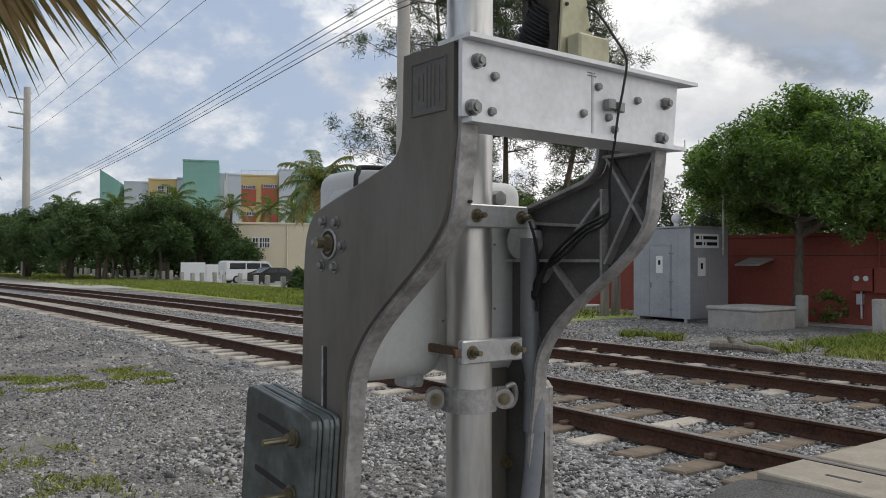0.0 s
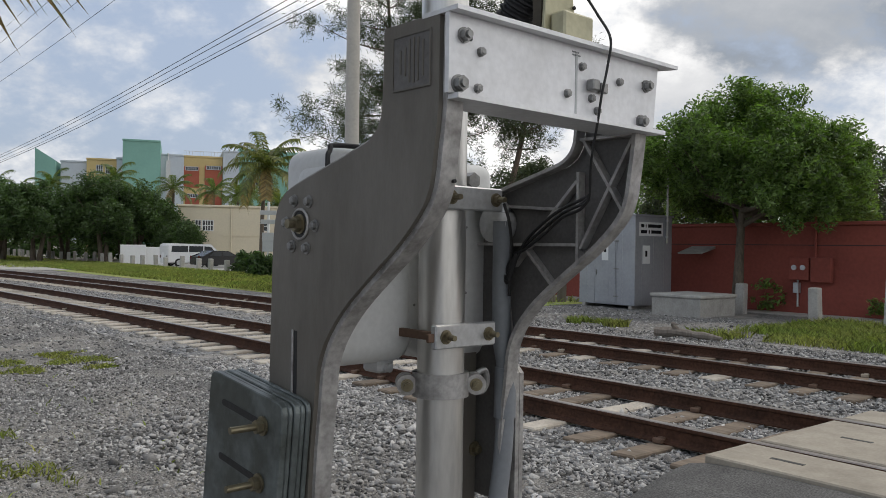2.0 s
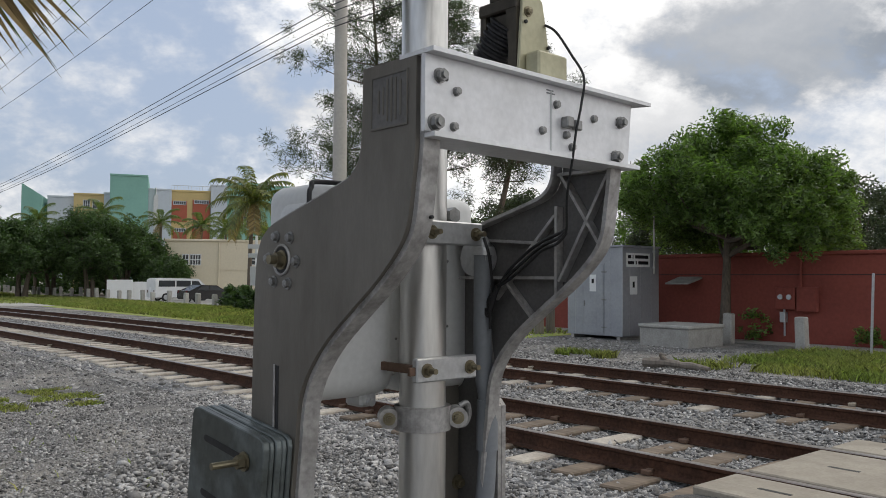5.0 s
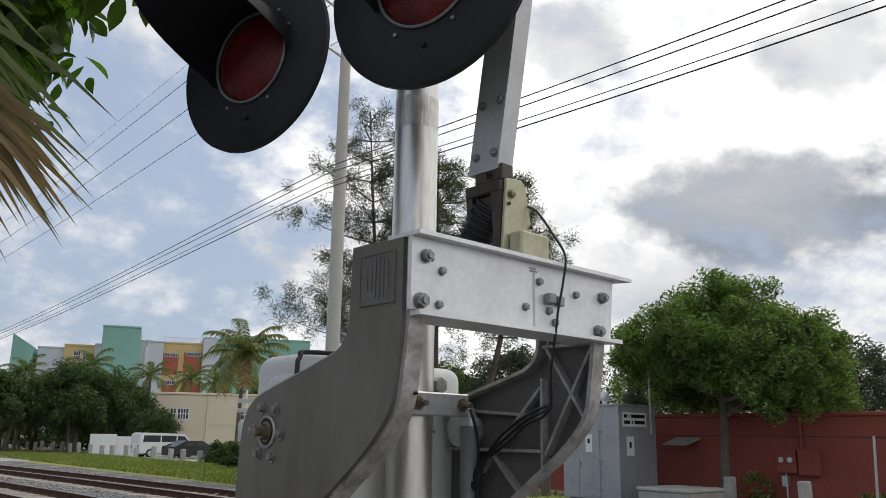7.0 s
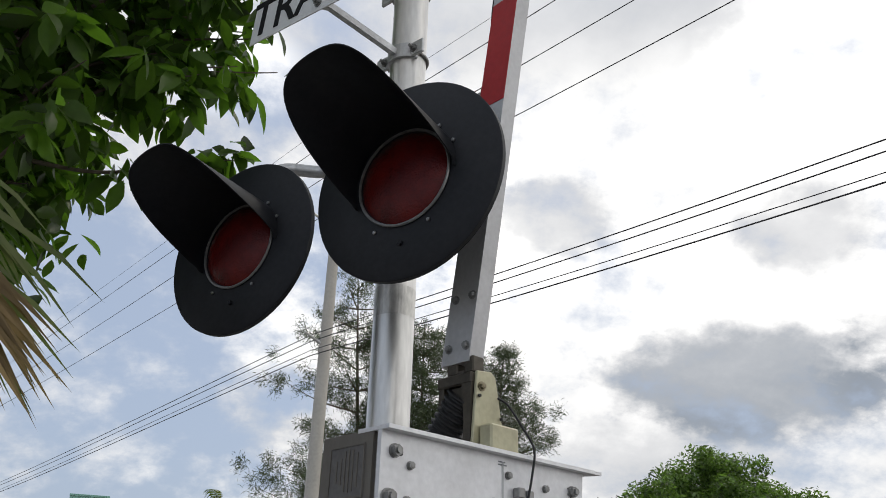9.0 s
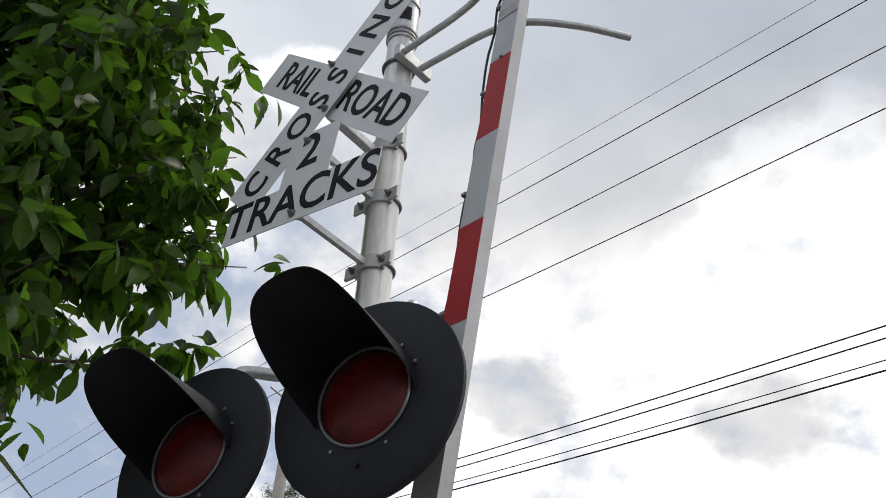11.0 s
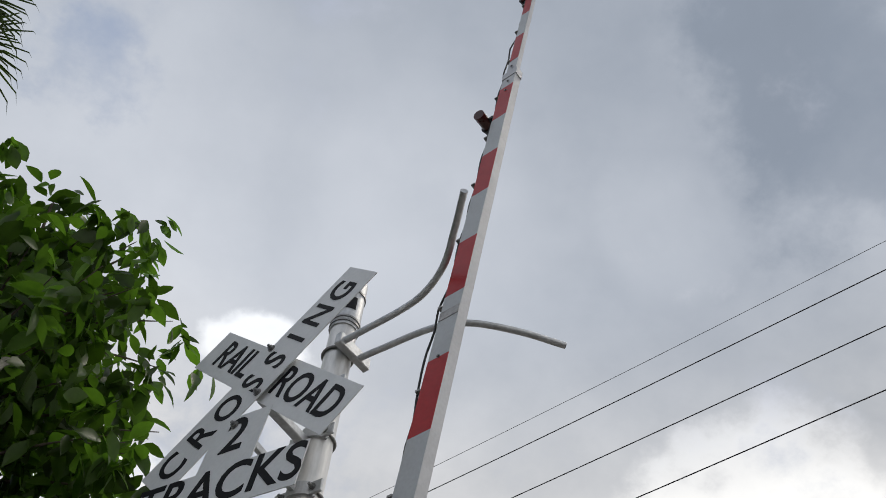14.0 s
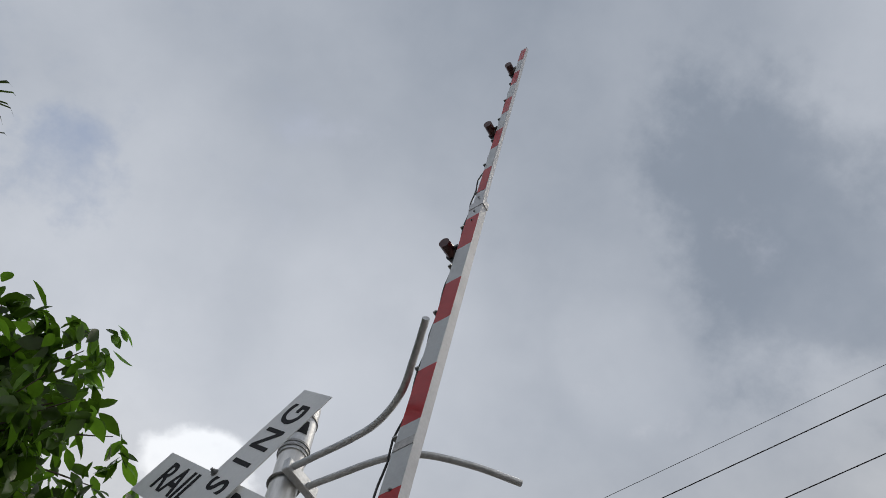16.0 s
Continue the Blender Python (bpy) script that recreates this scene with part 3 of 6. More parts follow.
for z0, z1 in ((4.644, 4.72), (4.372, 4.42)):
    bm = B()
    box(bm, (-0.032, F + 0.026, z0 - 0.02), (0.008, -0.06, z0 + 0.02), 0.003)
    part("bracket", bm, M["galv"], buck)
plate = thing("track_count_plate", "white plate reading 2 TRACKS below the crossbuck", "sign", at=SIGN)
T2 = Matrix.Translation((-0.066, F - 0.006, 3.915)) @ Matrix.Rotation(radians(6.0), 4, "Y")
bm = B()
prism(bm, [(-0.40, -0.10), (0.40, -0.10), (0.40, 0.09), (0.132, 0.09), (0.132, 0.345), (-0.132, 0.345), (-0.132, 0.09), (-0.40, 0.09)], -0.002, 0.002, "y")
bm.transform(T2)
part("sheet", bm, M["white"], plate)
letters(plate, "2", 0.235, T2 @ Matrix.Translation((-0.005, -0.003, 0.235)) @ Matrix.Rotation(radians(90), 4, "X"), M["ink"], 1.0)
letters(plate, "TRACKS", 0.225, T2 @ Matrix.Translation((0.0, -0.003, 0.0)) @ Matrix.Rotation(radians(90), 4, "X"), M["ink"], 0.98)
for x, z in ((-0.078, 3.85), (-0.068, 4.215)):
    bolt(plate, (x, F - 0.009, z), (0, -1, 0), 0.012, M["steel"], 0.01)
for z0, z1 in ((3.85, 3.79), (4.215, 4.12)):
    bm = B()
    sweep(bm, [(-0.078, F, z0), (-0.06, F + 0.03, z0), (0.0, -0.10, z1), (0.0, -0.06, z1)], 0.017, 4)
    part("strut", bm, M["galv"], plate, "galvanised strut")

# ---- flashing lamps ----
for i, sx in enumerate((0.347, -0.415)):
    head = thing("flashing_lamp", "round red crossing lamp with a black backboard and long visor", "signal lamp", "flashing lamps on the mast",
                 SIGN @ pose(sx, -0.34, 3.012, 0, 0, 9))
    bm = B()
    n = 72
    for y0, y1, ro, ri in ((-0.004, 0.004, 0.312, 0.14),):
        rings = [[bm.verts.new((math.cos(2 * math.pi * k / n) * r, y, math.sin(2 * math.pi * k / n) * r)) for k in range(n)] for r, y in ((ri, y0), (ro - 0.006, y0), (ro, y0 + 0.004), (ro, y1 + 0.012), (ri, y1))]
        for a, b in zip(rings, rings[1:] + rings[:1]):
            for k in range(n):
                bm.faces.new((a[k], a[(k + 1) % n], b[(k + 1) % n], b[k]))
    part("backboard", bm, M["black"], head, smooth=True)
    bm = B()
    prof = [(0.0, -0.035), (0.05, -0.033), (0.10, -0.024), (0.135, -0.010), (0.148, 0.0)]
    rings = [[bm.verts.new((math.cos(2 * math.pi * k / 48) * max(r, 0.001), y, math.sin(2 * math.pi * k / 48) * max(r, 0.001))) for k in range(48)] for r, y in prof]
    for a, b in zip(rings, rings[1:]):
        for k in range(48):
            bm.faces.new((a[k], a[(k + 1) % 48], b[(k + 1) % 48], b[k]))
    part("lens", bm, M["lens"], head, "dark red ribbed lens", smooth=True)
    bm = B()
    tor = [(math.cos(2 * math.pi * k / 48) * 0.150, -0.009, math.sin(2 * math.pi * k / 48) * 0.150) for k in range(49)]
    sweep(bm, tor, 0.0045, 6)
    part("rim", bm, M["steel"], head, smooth=True)
    # visor: a hood over the upper half, cut back towards its sides
    bm = B()
    n, rows_, a0, a1 = 52, 10, radians(-4), radians(204)
    grid = []
    for off in (0.0, 0.003):
        g = []
        for k in range(n + 1):
            a = a0 + (a1 - a0) * k / n
            u = max(0.0, min(1.0, (math.sin(a - 0.21) + 0.18) / 1.13))
            depth = 0.02 + 0.375 * (u * u * (3 - 2 * u)) ** 0.60
            g.append([bm.verts.new((math.cos(a) * (0.168 + off), -depth * j / rows_, math.sin(a) * (0.168 + off) + 0.04 * depth * j / rows_)) for j in range(rows_ + 1)])
        grid.append(g)
    for g in grid:
        for k in range(n):
            for j in range(rows_):
                bm.faces.new((g[k][j], g[k + 1][j], g[k + 1][j + 1], g[k][j + 1]))
    for k in range(n):
        bm.faces.new((grid[0][k][-1], grid[0][k + 1][-1], grid[1][k + 1][-1], grid[1][k][-1]))
    part("visor", bm, M["black"], head, smooth=True)
    for a in (25, 50, 130, 155, -60, -120):
        x, z = math.cos(radians(a)) * 0.178, math.sin(radians(a)) * 0.178
        bolt(head, (x, -0.004, z), (0, -1, 0), 0.0055, M["steel"], 0, False, name="screw")
    bolt(head, (0.0, -0.004, -0.205), (0, -1, 0), 0.008, M["black"], 0, False, name="screw")
    bm = B()
    tube(bm, (0, 0.01, 0), (0, 0.10, 0), 0.155, 0.13, seg=32)
    tube(bm, (0, 0.10, 0), (0, 0.16, 0), 0.13, 0.05, seg=32)
    part("lamp_body", bm, M["black"], head, smooth=True)
arm_ = thing("lamp_crossarm", "grey pipe crossarm carrying two lamps on the mast", "crossarm", at=SIGN)
bm = B()
for s in (0.347, -0.415):
    k = 1 if s > 0 else -1
    sweep(bm, spline([(k * 0.05, 0.0, 3.38), (s * 0.5, -0.03, 3.40), (s * 0.82, -0.075, 3.40), (s * 1.06, -0.19, 3.39), (s * 1.05, -0.21, 3.30), (s, -0.19, 3.012)], 6), 0.024, 12)
part("pipe", bm, M["galv"], arm_, smooth=True)
bm = B()
box(bm, (-0.09, -0.085, 3.30), (0.09, 0.09, 3.46), 0.02, seg=2)
part("junction_box", bm, M["galv"], arm_)

# ---- gate guard rods on the mast ----
guard = thing("arm_guard_bracket", "bent galvanised guard rods bolted near the mast top", "bracket", at=GATE)
bm = B()
box(bm, (-0.10, -0.105, 4.925), (0.12, -0.066, 5.0), 0.005)
part("saddle", bm, M["galv"], guard)
bm = B()
sweep(bm, [(math.cos(a) * 0.074, math.sin(a) * 0.074, 4.965) for a in (radians(-80 + 340 * i / 24) for i in range(25))], 0.007)
part("u_bolt", bm, M["steel"], guard, smooth=True)

# ---- gate drive: housing on the mast ----
box_ = thing("gate_drive_housing", "pale grey rounded gate drive housing clamped to the mast", "machine housing", at=GATE)
bm = B()
box(bm, (-0.338, 0.085, 1.455), (-0.014, 0.27, 2.022), 0.062, seg=6)
part("body", bm, M["housing"], box_, smooth=True)
bm = B()
box(bm, (0.02, 0.085, 1.45), (0.302, 0.40, 2.05), 0.045, seg=4)
part("cover", bm, M["housing"], box_, smooth=True)
bm = B()
box(bm, (-0.322, 0.10, 1.50), (0.03, 0.34, 2.060), 0.05, seg=4)
part("cap", bm, M["housing"], box_, smooth=True)
bm = B()
sweep(bm, spline([(-0.335, 0.083, 1.55), (-0.338, 0.081, 1.97), (-0.325, 0.09, 2.040), (-0.28, 0.105, 2.060), (0.0, 0.105, 2.062)], 6), 0.007, 8)
part("gasket", bm, M["rubber"], box_, "black rubber gasket", smooth=True)
bm = B()
tube(bm, (0.115, 0.083, 1.985), (0.115, 0.02, 1.985), 0.018, seg=12)
tube(bm, (0.115, 0.02, 1.985), (0.115, -0.01, 1.985), 0.024, seg=6)
part("gland", bm, M["steel"], box_)
for x, z in ((-0.03, 1.62), (-0.03, 1.90), (0.17, 1.65), (0.17, 1.85)):
    bolt(box_, (x, 0.088 if x < 0 else 0.083, z), (0, -1, 0), 0.004, M["steel"], 0, False, name="screw")
bm = B()
box(bm, (-0.13, 0.12, 1.425), (-0.07, 0.20, 1.47), 0.008)
tube(bm, (-0.1, 0.12, 1.44), (-0.1, 0.105, 1.44), 0.012, seg=16)
part("drain_boss", bm, M["galv"], box_)

for z, lo, hi in ((1.925, -0.085, 0.150), (1.545, -0.10, 0.128)):
    cl = thing("housing_clamp", "flat galvanised clamp bar holding the drive housing to the mast", "clamp", "clamps on the signal mast", GATE)
    bm = B()
    box(bm, (lo, -0.092, z - 0.033), (hi, -0.068, z + 0.033), 0.004)
    part("bar", bm, M["galv"], cl)
    for x in (lo + 0.035, hi - 0.03):
        bolt(cl, (x, -0.092, z), (0, -1, 0), 0.0135, M["brass"], 0.024, name="nut")
    bm = B()
    box(bm, (-0.085, -0.075, z - 0.012), (-0.07, 0.10, z + 0.012), 0.002)
    box(bm, (-0.12, -0.085, z - 0.013), (lo + 0.02, -0.073, z + 0.01), 0.002)
    part("strap", bm, M["rust"], cl, "rusty strap")
low = thing("lower_mast_clamp", "galvanised ring clamp with two bolts on the mast", "clamp", "clamps on the signal mast", pose(0.0768, 2.386, 0, 0, 0, 4))
bm = B()
n = 20
ins = [(math.cos(a) * R0, math.sin(a) * R0) for a in (radians(170 + 200 * i / n) for i in range(n + 1))]
outs = [(math.cos(a) * (R0 + 0.014), math.sin(a) * (R0 + 0.014)) for a in (radians(170 + 200 * i / n) for i in range(n + 1))]
prism(bm, ins + outs[::-1], 1.368, 1.436, "z")
for s in (-1, 1):
    tube(bm, (s * 0.098, -0.03, 1.402), (s * 0.098, -0.002, 1.402), 0.029, seg=24)
part("ring", bm, M["cast_edge"], low)
bm = B()
for s in (-1, 1):
    tube(bm, (s * 0.098, 0.004, 1.402), (s * 0.098, 0.03, 1.402), 0.029, seg=24)
prism(bm, [(x, -y) for x, y in ins + outs[::-1]], 1.368, 1.436, "z")
part("rear_half", bm, M["cast_edge"], low)
for s in (-1, 1):
    bolt(low, (s * 0.098, -0.03, 1.402), (0, -1, 0), 0.0125, M["brass"], 0.008)
bm = B()
sweep(bm, spline([(0.11, 0.03, 1.425), (0.135, 0.04, 1.432), (0.143, 0.045, 1.40), (0.13, 0.04, 1.372), (0.105, 0.03, 1.37)], 6), 0.009, 8)
part("hook", bm, M["steel"], low, smooth=True)

# rear mounting leg and conduit
leg = thing("drive_mounting_post", "grey steel mounting post behind the mast", "post", at=GATE)
bm = B()
box(bm, (0.09, 0.10, 0.0), (0.245, 0.13, 1.47), 0.006)
box(bm, (0.09, 0.13, 0.0), (0.115, 0.20, 1.47), 0.004)
part("channel", bm, M["cast"], leg)
for z in (1.36, 1.16):
    bolt(leg, (0.235, 0.10, z), (0, -1, 0), 0.016, M["brass"], 0.01)
cond = thing("conduit", "grey flexible conduit rising beside the mast into the drive", "conduit", at=GATE)
bm = B()
sweep(bm, spline([(0.12, -0.02, -0.05), (0.15, -0.025, 0.7), (0.205, -0.03, 1.02), (0.232, -0.03, 1.20), (0.236, -0.03, 1.42), (0.216, -0.03, 1.54), (0.214, -0.03, 1.80), (0.214, -0.03, 1.885)], 8), 0.028, 16)
part("hose", bm, M["conduit"], cond, smooth=True)
bm = B()
tube(bm, (0.234, -0.03, 1.28), (0.2365, -0.03, 1.43), 0.033, seg=16)
part("coupling", bm, M["conduit"], cond, smooth=True)
bm = B()
tube(bm, (0.214, -0.03, 1.868), (0.214, -0.03, 1.892), 0.036, seg=12)
sweep(bm, spline([(0.214, -0.03, 1.89), (0.214, -0.022, 1.912), (0.214, 0.02, 1.925), (0.214, 0.086, 1.925)], 6), 0.022, 12)
part("elbow", bm, M["galv"], cond, "grey threaded elbow fitting", smooth=True)

# ---- gate: side arms, channel beam, arm and weights that swing as one ----
gate = thing("crossing_gate", "raised red and white crossing gate with aluminium arms and weights", "crossing gate", at=GATE)
# outline of a side arm as (y, z): y = minus the reach towards the street
left_edge = spline([(-0.312, 2.262, 0), (-0.308, 2.12, 0), (-0.299, 2.065, 0), (-0.268, 2.03, 0), (-0.204, 2.006, 0), (0.05, 1.937, 0), (0.10, 1.915, 0), (0.132, 1.88, 0), (0.150, 1.80, 0), (0.158, 1.58, 0), (0.162, 1.40, 0), (0.175, 1.02, 0)], 5)
right_edge = spline([(y, z, 0) for y, z in ((-0.494, 2.262), (-0.493, 2.10), (-0.489, 2.045), (-0.480, 1.977), (-0.470, 1.918), (-0.449, 1.874), (-0.407, 1.828), (-0.351, 1.78), (-0.282, 1.73), (-0.176, 1.649), (-0.108, 1.578), (-0.073, 1.52), (-0.058, 1.464), (-0.050, 1.38), (-0.036, 1.268), (-0.020, 1.02))], 4)
outline = [(p[0], p[1]) for p in left_edge] + [(p[0], p[1]) for p in right_edge[::-1]]


def strip(bm, pts, inset, x0, x1):
    """A rib standing on a side arm along its edge."""
    n = len(pts)
    rings = []
    for i in range(n):
        d = (pts[min(i + 1, n - 1)] - pts[max(i - 1, 0)]).normalized()
        q = pts[i] + Vector((-d.y, d.x, 0)) * inset
        p = pts[i]
        rings.append([bm.verts.new(c) for c in ((x0, p.x, p.y), (x1, p.x, p.y), (x1, q.x, q.y), (x0, q.x, q.y))])
    for a, b in zip(rings, rings[1:]):
        for k in range(4):
            bm.faces.new((a[k], a[(k + 1) % 4], b[(k + 1) % 4], b[k]))
    bm.faces.new(rings[0])
    bm.faces.new(rings[-1][::-1])


for name, xo, sgn in (("side_arm", -0.456, 1), ("side_arm", 0.262, -1)):
    bm = B()
    cut = [(p[0], p[1]) for p in left_edge]
    prism(bm, outline, xo, xo + sgn * 0.012, "x")
    arm = part(name, bm, M["cast"] if sgn > 0 else M["cast_dark"], gate, "grey cast aluminium side arm")
    bm = B()
    strip(bm, right_edge, -0.012, xo + sgn * 0.0125, xo + sgn * 0.058)
    part("flange", bm, M["cast_edge"], arm, "pale worn flange edge", smooth=True)
    bm = B()
    strip(bm, left_edge, 0.010, xo + sgn * 0.0125, xo + sgn * 0.050)
    part("flange", bm, M["cast_edge"], arm, "pale worn flange edge", smooth=True)
    for (y0, z0), (y1, z1) in (((-0.322, 2.085), (-0.462, 1.875)), ((-0.485, 2.085), (-0.315, 1.79)), ((-0.305, 2.0), (-0.305, 1.735)), ((-0.30, 1.975), (-0.06, 1.735)),
                               ((0.06, 1.92), (-0.30, 1.895)), ((0.10, 1.80), (-0.30, 1.80)), ((-0.10, 1.80), (-0.225, 1.675)), ((0.0, 1.80), (-0.05, 1.50)), ((-0.31, 2.088), (-0.5, 2.088))):
        bm = B()
        d = Vector((0, y1 - y0, z1 - z0))
        q = Vector((0, -d.z, d.y)).normalized() * 0.0042
        vs = [bm.verts.new(Vector((x, y, z)) + k * q) for x in (xo + sgn * 0.0125, xo + sgn * 0.040) for (y, z), k in (((y0, z0), 1), ((y1, z1), 1), ((y1, z1), -1), ((y0, z0), -1))]
        for f in ((0, 1, 2, 3), (7, 6, 5, 4), (0, 4, 5, 1), (3, 2, 6, 7), (0, 3, 7, 4), (1, 5, 6, 2)):
            bm.faces.new([vs[k] for k in f])
        part("rib", bm, M["cast_edge"], arm)
    if sgn > 0:
        for k in range(6):
            a = radians(4 + 60 * k)
            bolt(arm, (xo, 0.018 + math.cos(a) * 0.066, 1.841 + math.sin(a) * 0.066), (-1, 0, 0), 0.0105, M["steel"])
        bm = B()
        tube(bm, (xo - 0.003, 0.018, 1.841), (xo + 0.001, 0.018, 1.841), 0.034, seg=28)
        part("hub_seat", bm, M["rubber"], arm)
        bm = B()
        sweep(bm, [(xo - 0.003, 0.018 + 0.037 * math.cos(a), 1.841 + 0.037 * math.sin(a)) for a in (2 * math.pi * k / 28 for k in range(29))], 0.0035, 6)
        part("hub_rim", bm, M["cast_edge"], arm, smooth=True)
        bm = B()
        tube(bm, (xo - 0.003, 0.018, 1.841), (xo - 0.006, 0.018, 1.841), 0.025, seg=24)
        tube(bm, (xo - 0.006, 0.018, 1.841), (xo - 0.022, 0.018, 1.841), 0.0195, seg=6)
        tube(bm, (xo - 0.022, 0.018, 1.841), (xo - 0.040, 0.018, 1.841), 0.0115, seg=14)
        part("hub_nut", bm, M["brass"], arm, "large yellow hub nut")
        bm = B()
        box(bm, (xo - 0.002, -0.470, 2.118), (xo + 0.001, -0.345, 2.236), 0.001)
        pl = part("cast_plaque", bm, M["cast_dark"], arm, "raised cast plaque with worn lettering")
        for u0, u1, z0, z1 in ((-0.470, -0.345, 2.118, 2.122), (-0.470, -0.345, 2.232, 2.236), (-0.470, -0.466, 2.122, 2.232), (-0.349, -0.345, 2.122, 2.232)):
            bm = B()
            box(bm, (xo - 0.0042, u0, z0), (xo - 0.0021, u1, z1))
            part("plaque_border", bm, M["cast"], pl)
        for i, (u, h) in enumerate(((-0.372, 0.05), (-0.388, 0.06), (-0.402, 0.09), (-0.416, 0.095), (-0.430, 0.09), (-0.446, 0.075))):
            bm = B()
            box(bm, (xo - 0.004, u - 0.0025, 2.178 - h / 2), (xo - 0.002, u + 0.0025, 2.178 + h / 2))
            part("cast_bar", bm, M["cast"], pl)
        bm = B()
        box(bm, (xo - 0.0015, 0.028, 1.20), (xo + 0.0135, 0.042, 1.575), 0.001)
        part("slot", bm, M["rubber"], arm, "dark adjusting slot")
        bm = B()
        box(bm, (xo - 0.004, 0.043, 1.20), (xo - 0.0005, 0.050, 1.577), 0.001)
        part("slot_lip", bm, M["cast_edge"], arm)
        bm = B()
        tube(bm, (xo + 0.05, -0.478, 1.925), (xo + 0.05, -0.492, 1.925), 0.004, seg=8)
        part("oil_hole", bm, M["rubber"], arm)

# channel beam
bm = B()
prism(bm, [(-0.456, 2.098), (0.255, 2.098), (0.272, 2.258), (-0.456, 2.258)], -0.522, -0.510, "y")
beam = part("channel_web", bm, M["beam"], gate, "bright white aluminium channel beam")
bm = B()
prism(bm, [(-0.457, -0.548), (0.325, -0.548), (0.275, -0.44), (-0.457, -0.44)], 2.2585, 2.268, "z")
part("top_flange", bm, M["beam"], beam)
bm = B()
prism(bm, [(-0.442, -0.536), (0.29, -0.536), (0.258, -0.42), (-0.442, -0.42)], 2.087, 2.0975, "z")
part("bottom_flange", bm, M["beam"], beam)
for x, z, r in ((-0.417, 2.217, 0.0135), (-0.431, 2.117, 0.0155), (0.218, 2.204, 0.0135), (0.197, 2.112, 0.0145)):
    bolt(beam, (x, -0.522, z), (0, -1, 0), r, M["steel"], 0.008, brim=1.2)
    bm = B()
    d = 0.020 if x < 0 else -0.020
    prism(bm, [(x + d * k - 0.006 * math.cos(a), z + 0.009 * math.sin(a)) for k, a in [(1.0, radians(90 + 20 * i)) for i in range(10)] + [(0.2, radians(270 + 20 * i)) for i in range(10)]][::-1], -0.5228, -0.515, "y")
    part("slot_hole", bm, M["rubber"], beam)
for x, z in ((-0.369, 2.191), (-0.377, 2.115), (-0.040, 2.213), (0.105, 2.198), (-0.092, 2.144), (-0.004, 2.144), (0.018, 2.117)):
    bolt(beam, (x, -0.522, z), (0, -1, 0), 0.0088, M["steel"], 0, name="screw", brim=1.15)
bm = B()
box(bm, (-0.022, -0.545, 2.160), (0.004, -0.522, 2.186), 0.003)
box(bm, (0.004, -0.530, 2.166), (0.020, -0.522, 2.180), 0.002)
box(bm, (0.020, -0.536, 2.160), (0.046, -0.522, 2.184), 0.002)
part("lead_clip", bm, M["steel"], beam)
bm = B()
box(bm, (-0.062, -0.5232, 2.10), (-0.055, -0.5222, 2.245))
part("tape_strip", bm, M["grey_sheet"], beam)
bm = B()
box(bm, (-0.075, -0.5232, 2.235), (-0.045, -0.5222, 2.238))
box(bm, (-0.075, -0.5232, 2.242), (-0.050, -0.5222, 2.245))
part("stencil_bar", bm, M["conduit"], beam)

# arm mount on the beam
bm = B()
box(bm, (-0.085, -0.508, 2.2685), (0.023, -0.463, 2.342), 0.005)
mount = part("arm_foot", bm, M["olive"], gate, "olive zinc-plated mounting block")
bm = B()
prism(bm, [(-0.107, 2.2685), (0.016, 2.2685), (0.008, 2.345), (-0.009, 2.43), (-0.018, 2.480), (-0.034, 2.492), (-0.090, 2.486)], -0.462, -0.452, "y")
bmesh.ops.bevel(bm, geom=[e for e in bm.edges], offset=0.002, segments=1, affect="EDGES")
part("face_plate", bm, M["olive"], mount, "yellow-green face plate")
for x, z, mt in ((-0.074, 2.445, "brass"), (-0.084, 2.418, "rubber"), (0.0, 2.37, "rubber")):
    bolt(mount, (x, -0.462, z), (0, -1, 0), 0.009 if mt == "brass" else 0.005, M[mt], 0.0, mt == "brass")
bm = B()
prism(bm, [(-0.45, 2.2685), (-0.42, 2.2685), (-0.425, 2.35), (-0.415, 2.455), (-0.45, 2.455)], -0.102, -0.090, "x")
part("hinge_plate", bm, M["dark_steel"], mount)
bm = B()
prism(bm, [(-0.345, 2.36), (-0.325, 2.36), (-0.325, 2.455), (-0.345, 2.455)], -0.098, -0.040, "x")
part("hinge_plate", bm, M["dark_steel"], mount)
bm = B()
box(bm, (-0.104, -0.4515, 2.452), (-0.035, -0.322, 2.484), 0.004)
part("collar", bm, M["dark_steel"], mount, "dark grimy steel collar")
bm = B()
box(bm, (-0.092, -0.435, 2.405), (-0.045, -0.350, 2.4515), 0.004)
part("pivot_block", bm, M["dark_steel"], mount)
bm = B()
box(bm, (-0.096, -0.4515, 2.4845), (-0.052, -0.418, 2.53), 0.003)
box(bm, (-0.096, -0.392, 2.4845), (-0.052, -0.352, 2.53), 0.003)
box(bm, (-0.096, -0.4175, 2.4845), (-0.052, -0.3925, 2.493), 0.001)
part("arm_socket", bm, M["dark_steel"], mount, "dark lug with an open pin hole")
bm = B()
pts = []
for k in range(60):
    t = k / 59
    pts.append(Vector((-0.070 - 0.012 * t, -0.395 + 0.165 * t, 2.425 - 0.215 * t)))
sweep(bm, pts, lambda u: 0.050 if int(u * 59) % 4 < 2 else 0.042, 20)
part("bellows", bm, M["rubber"], mount, "black ribbed rubber bellows")

# the long arm: leans towards the street
LEAN = 0.167


def along(z):
    return -0.388 - LEAN * (z - 2.53)


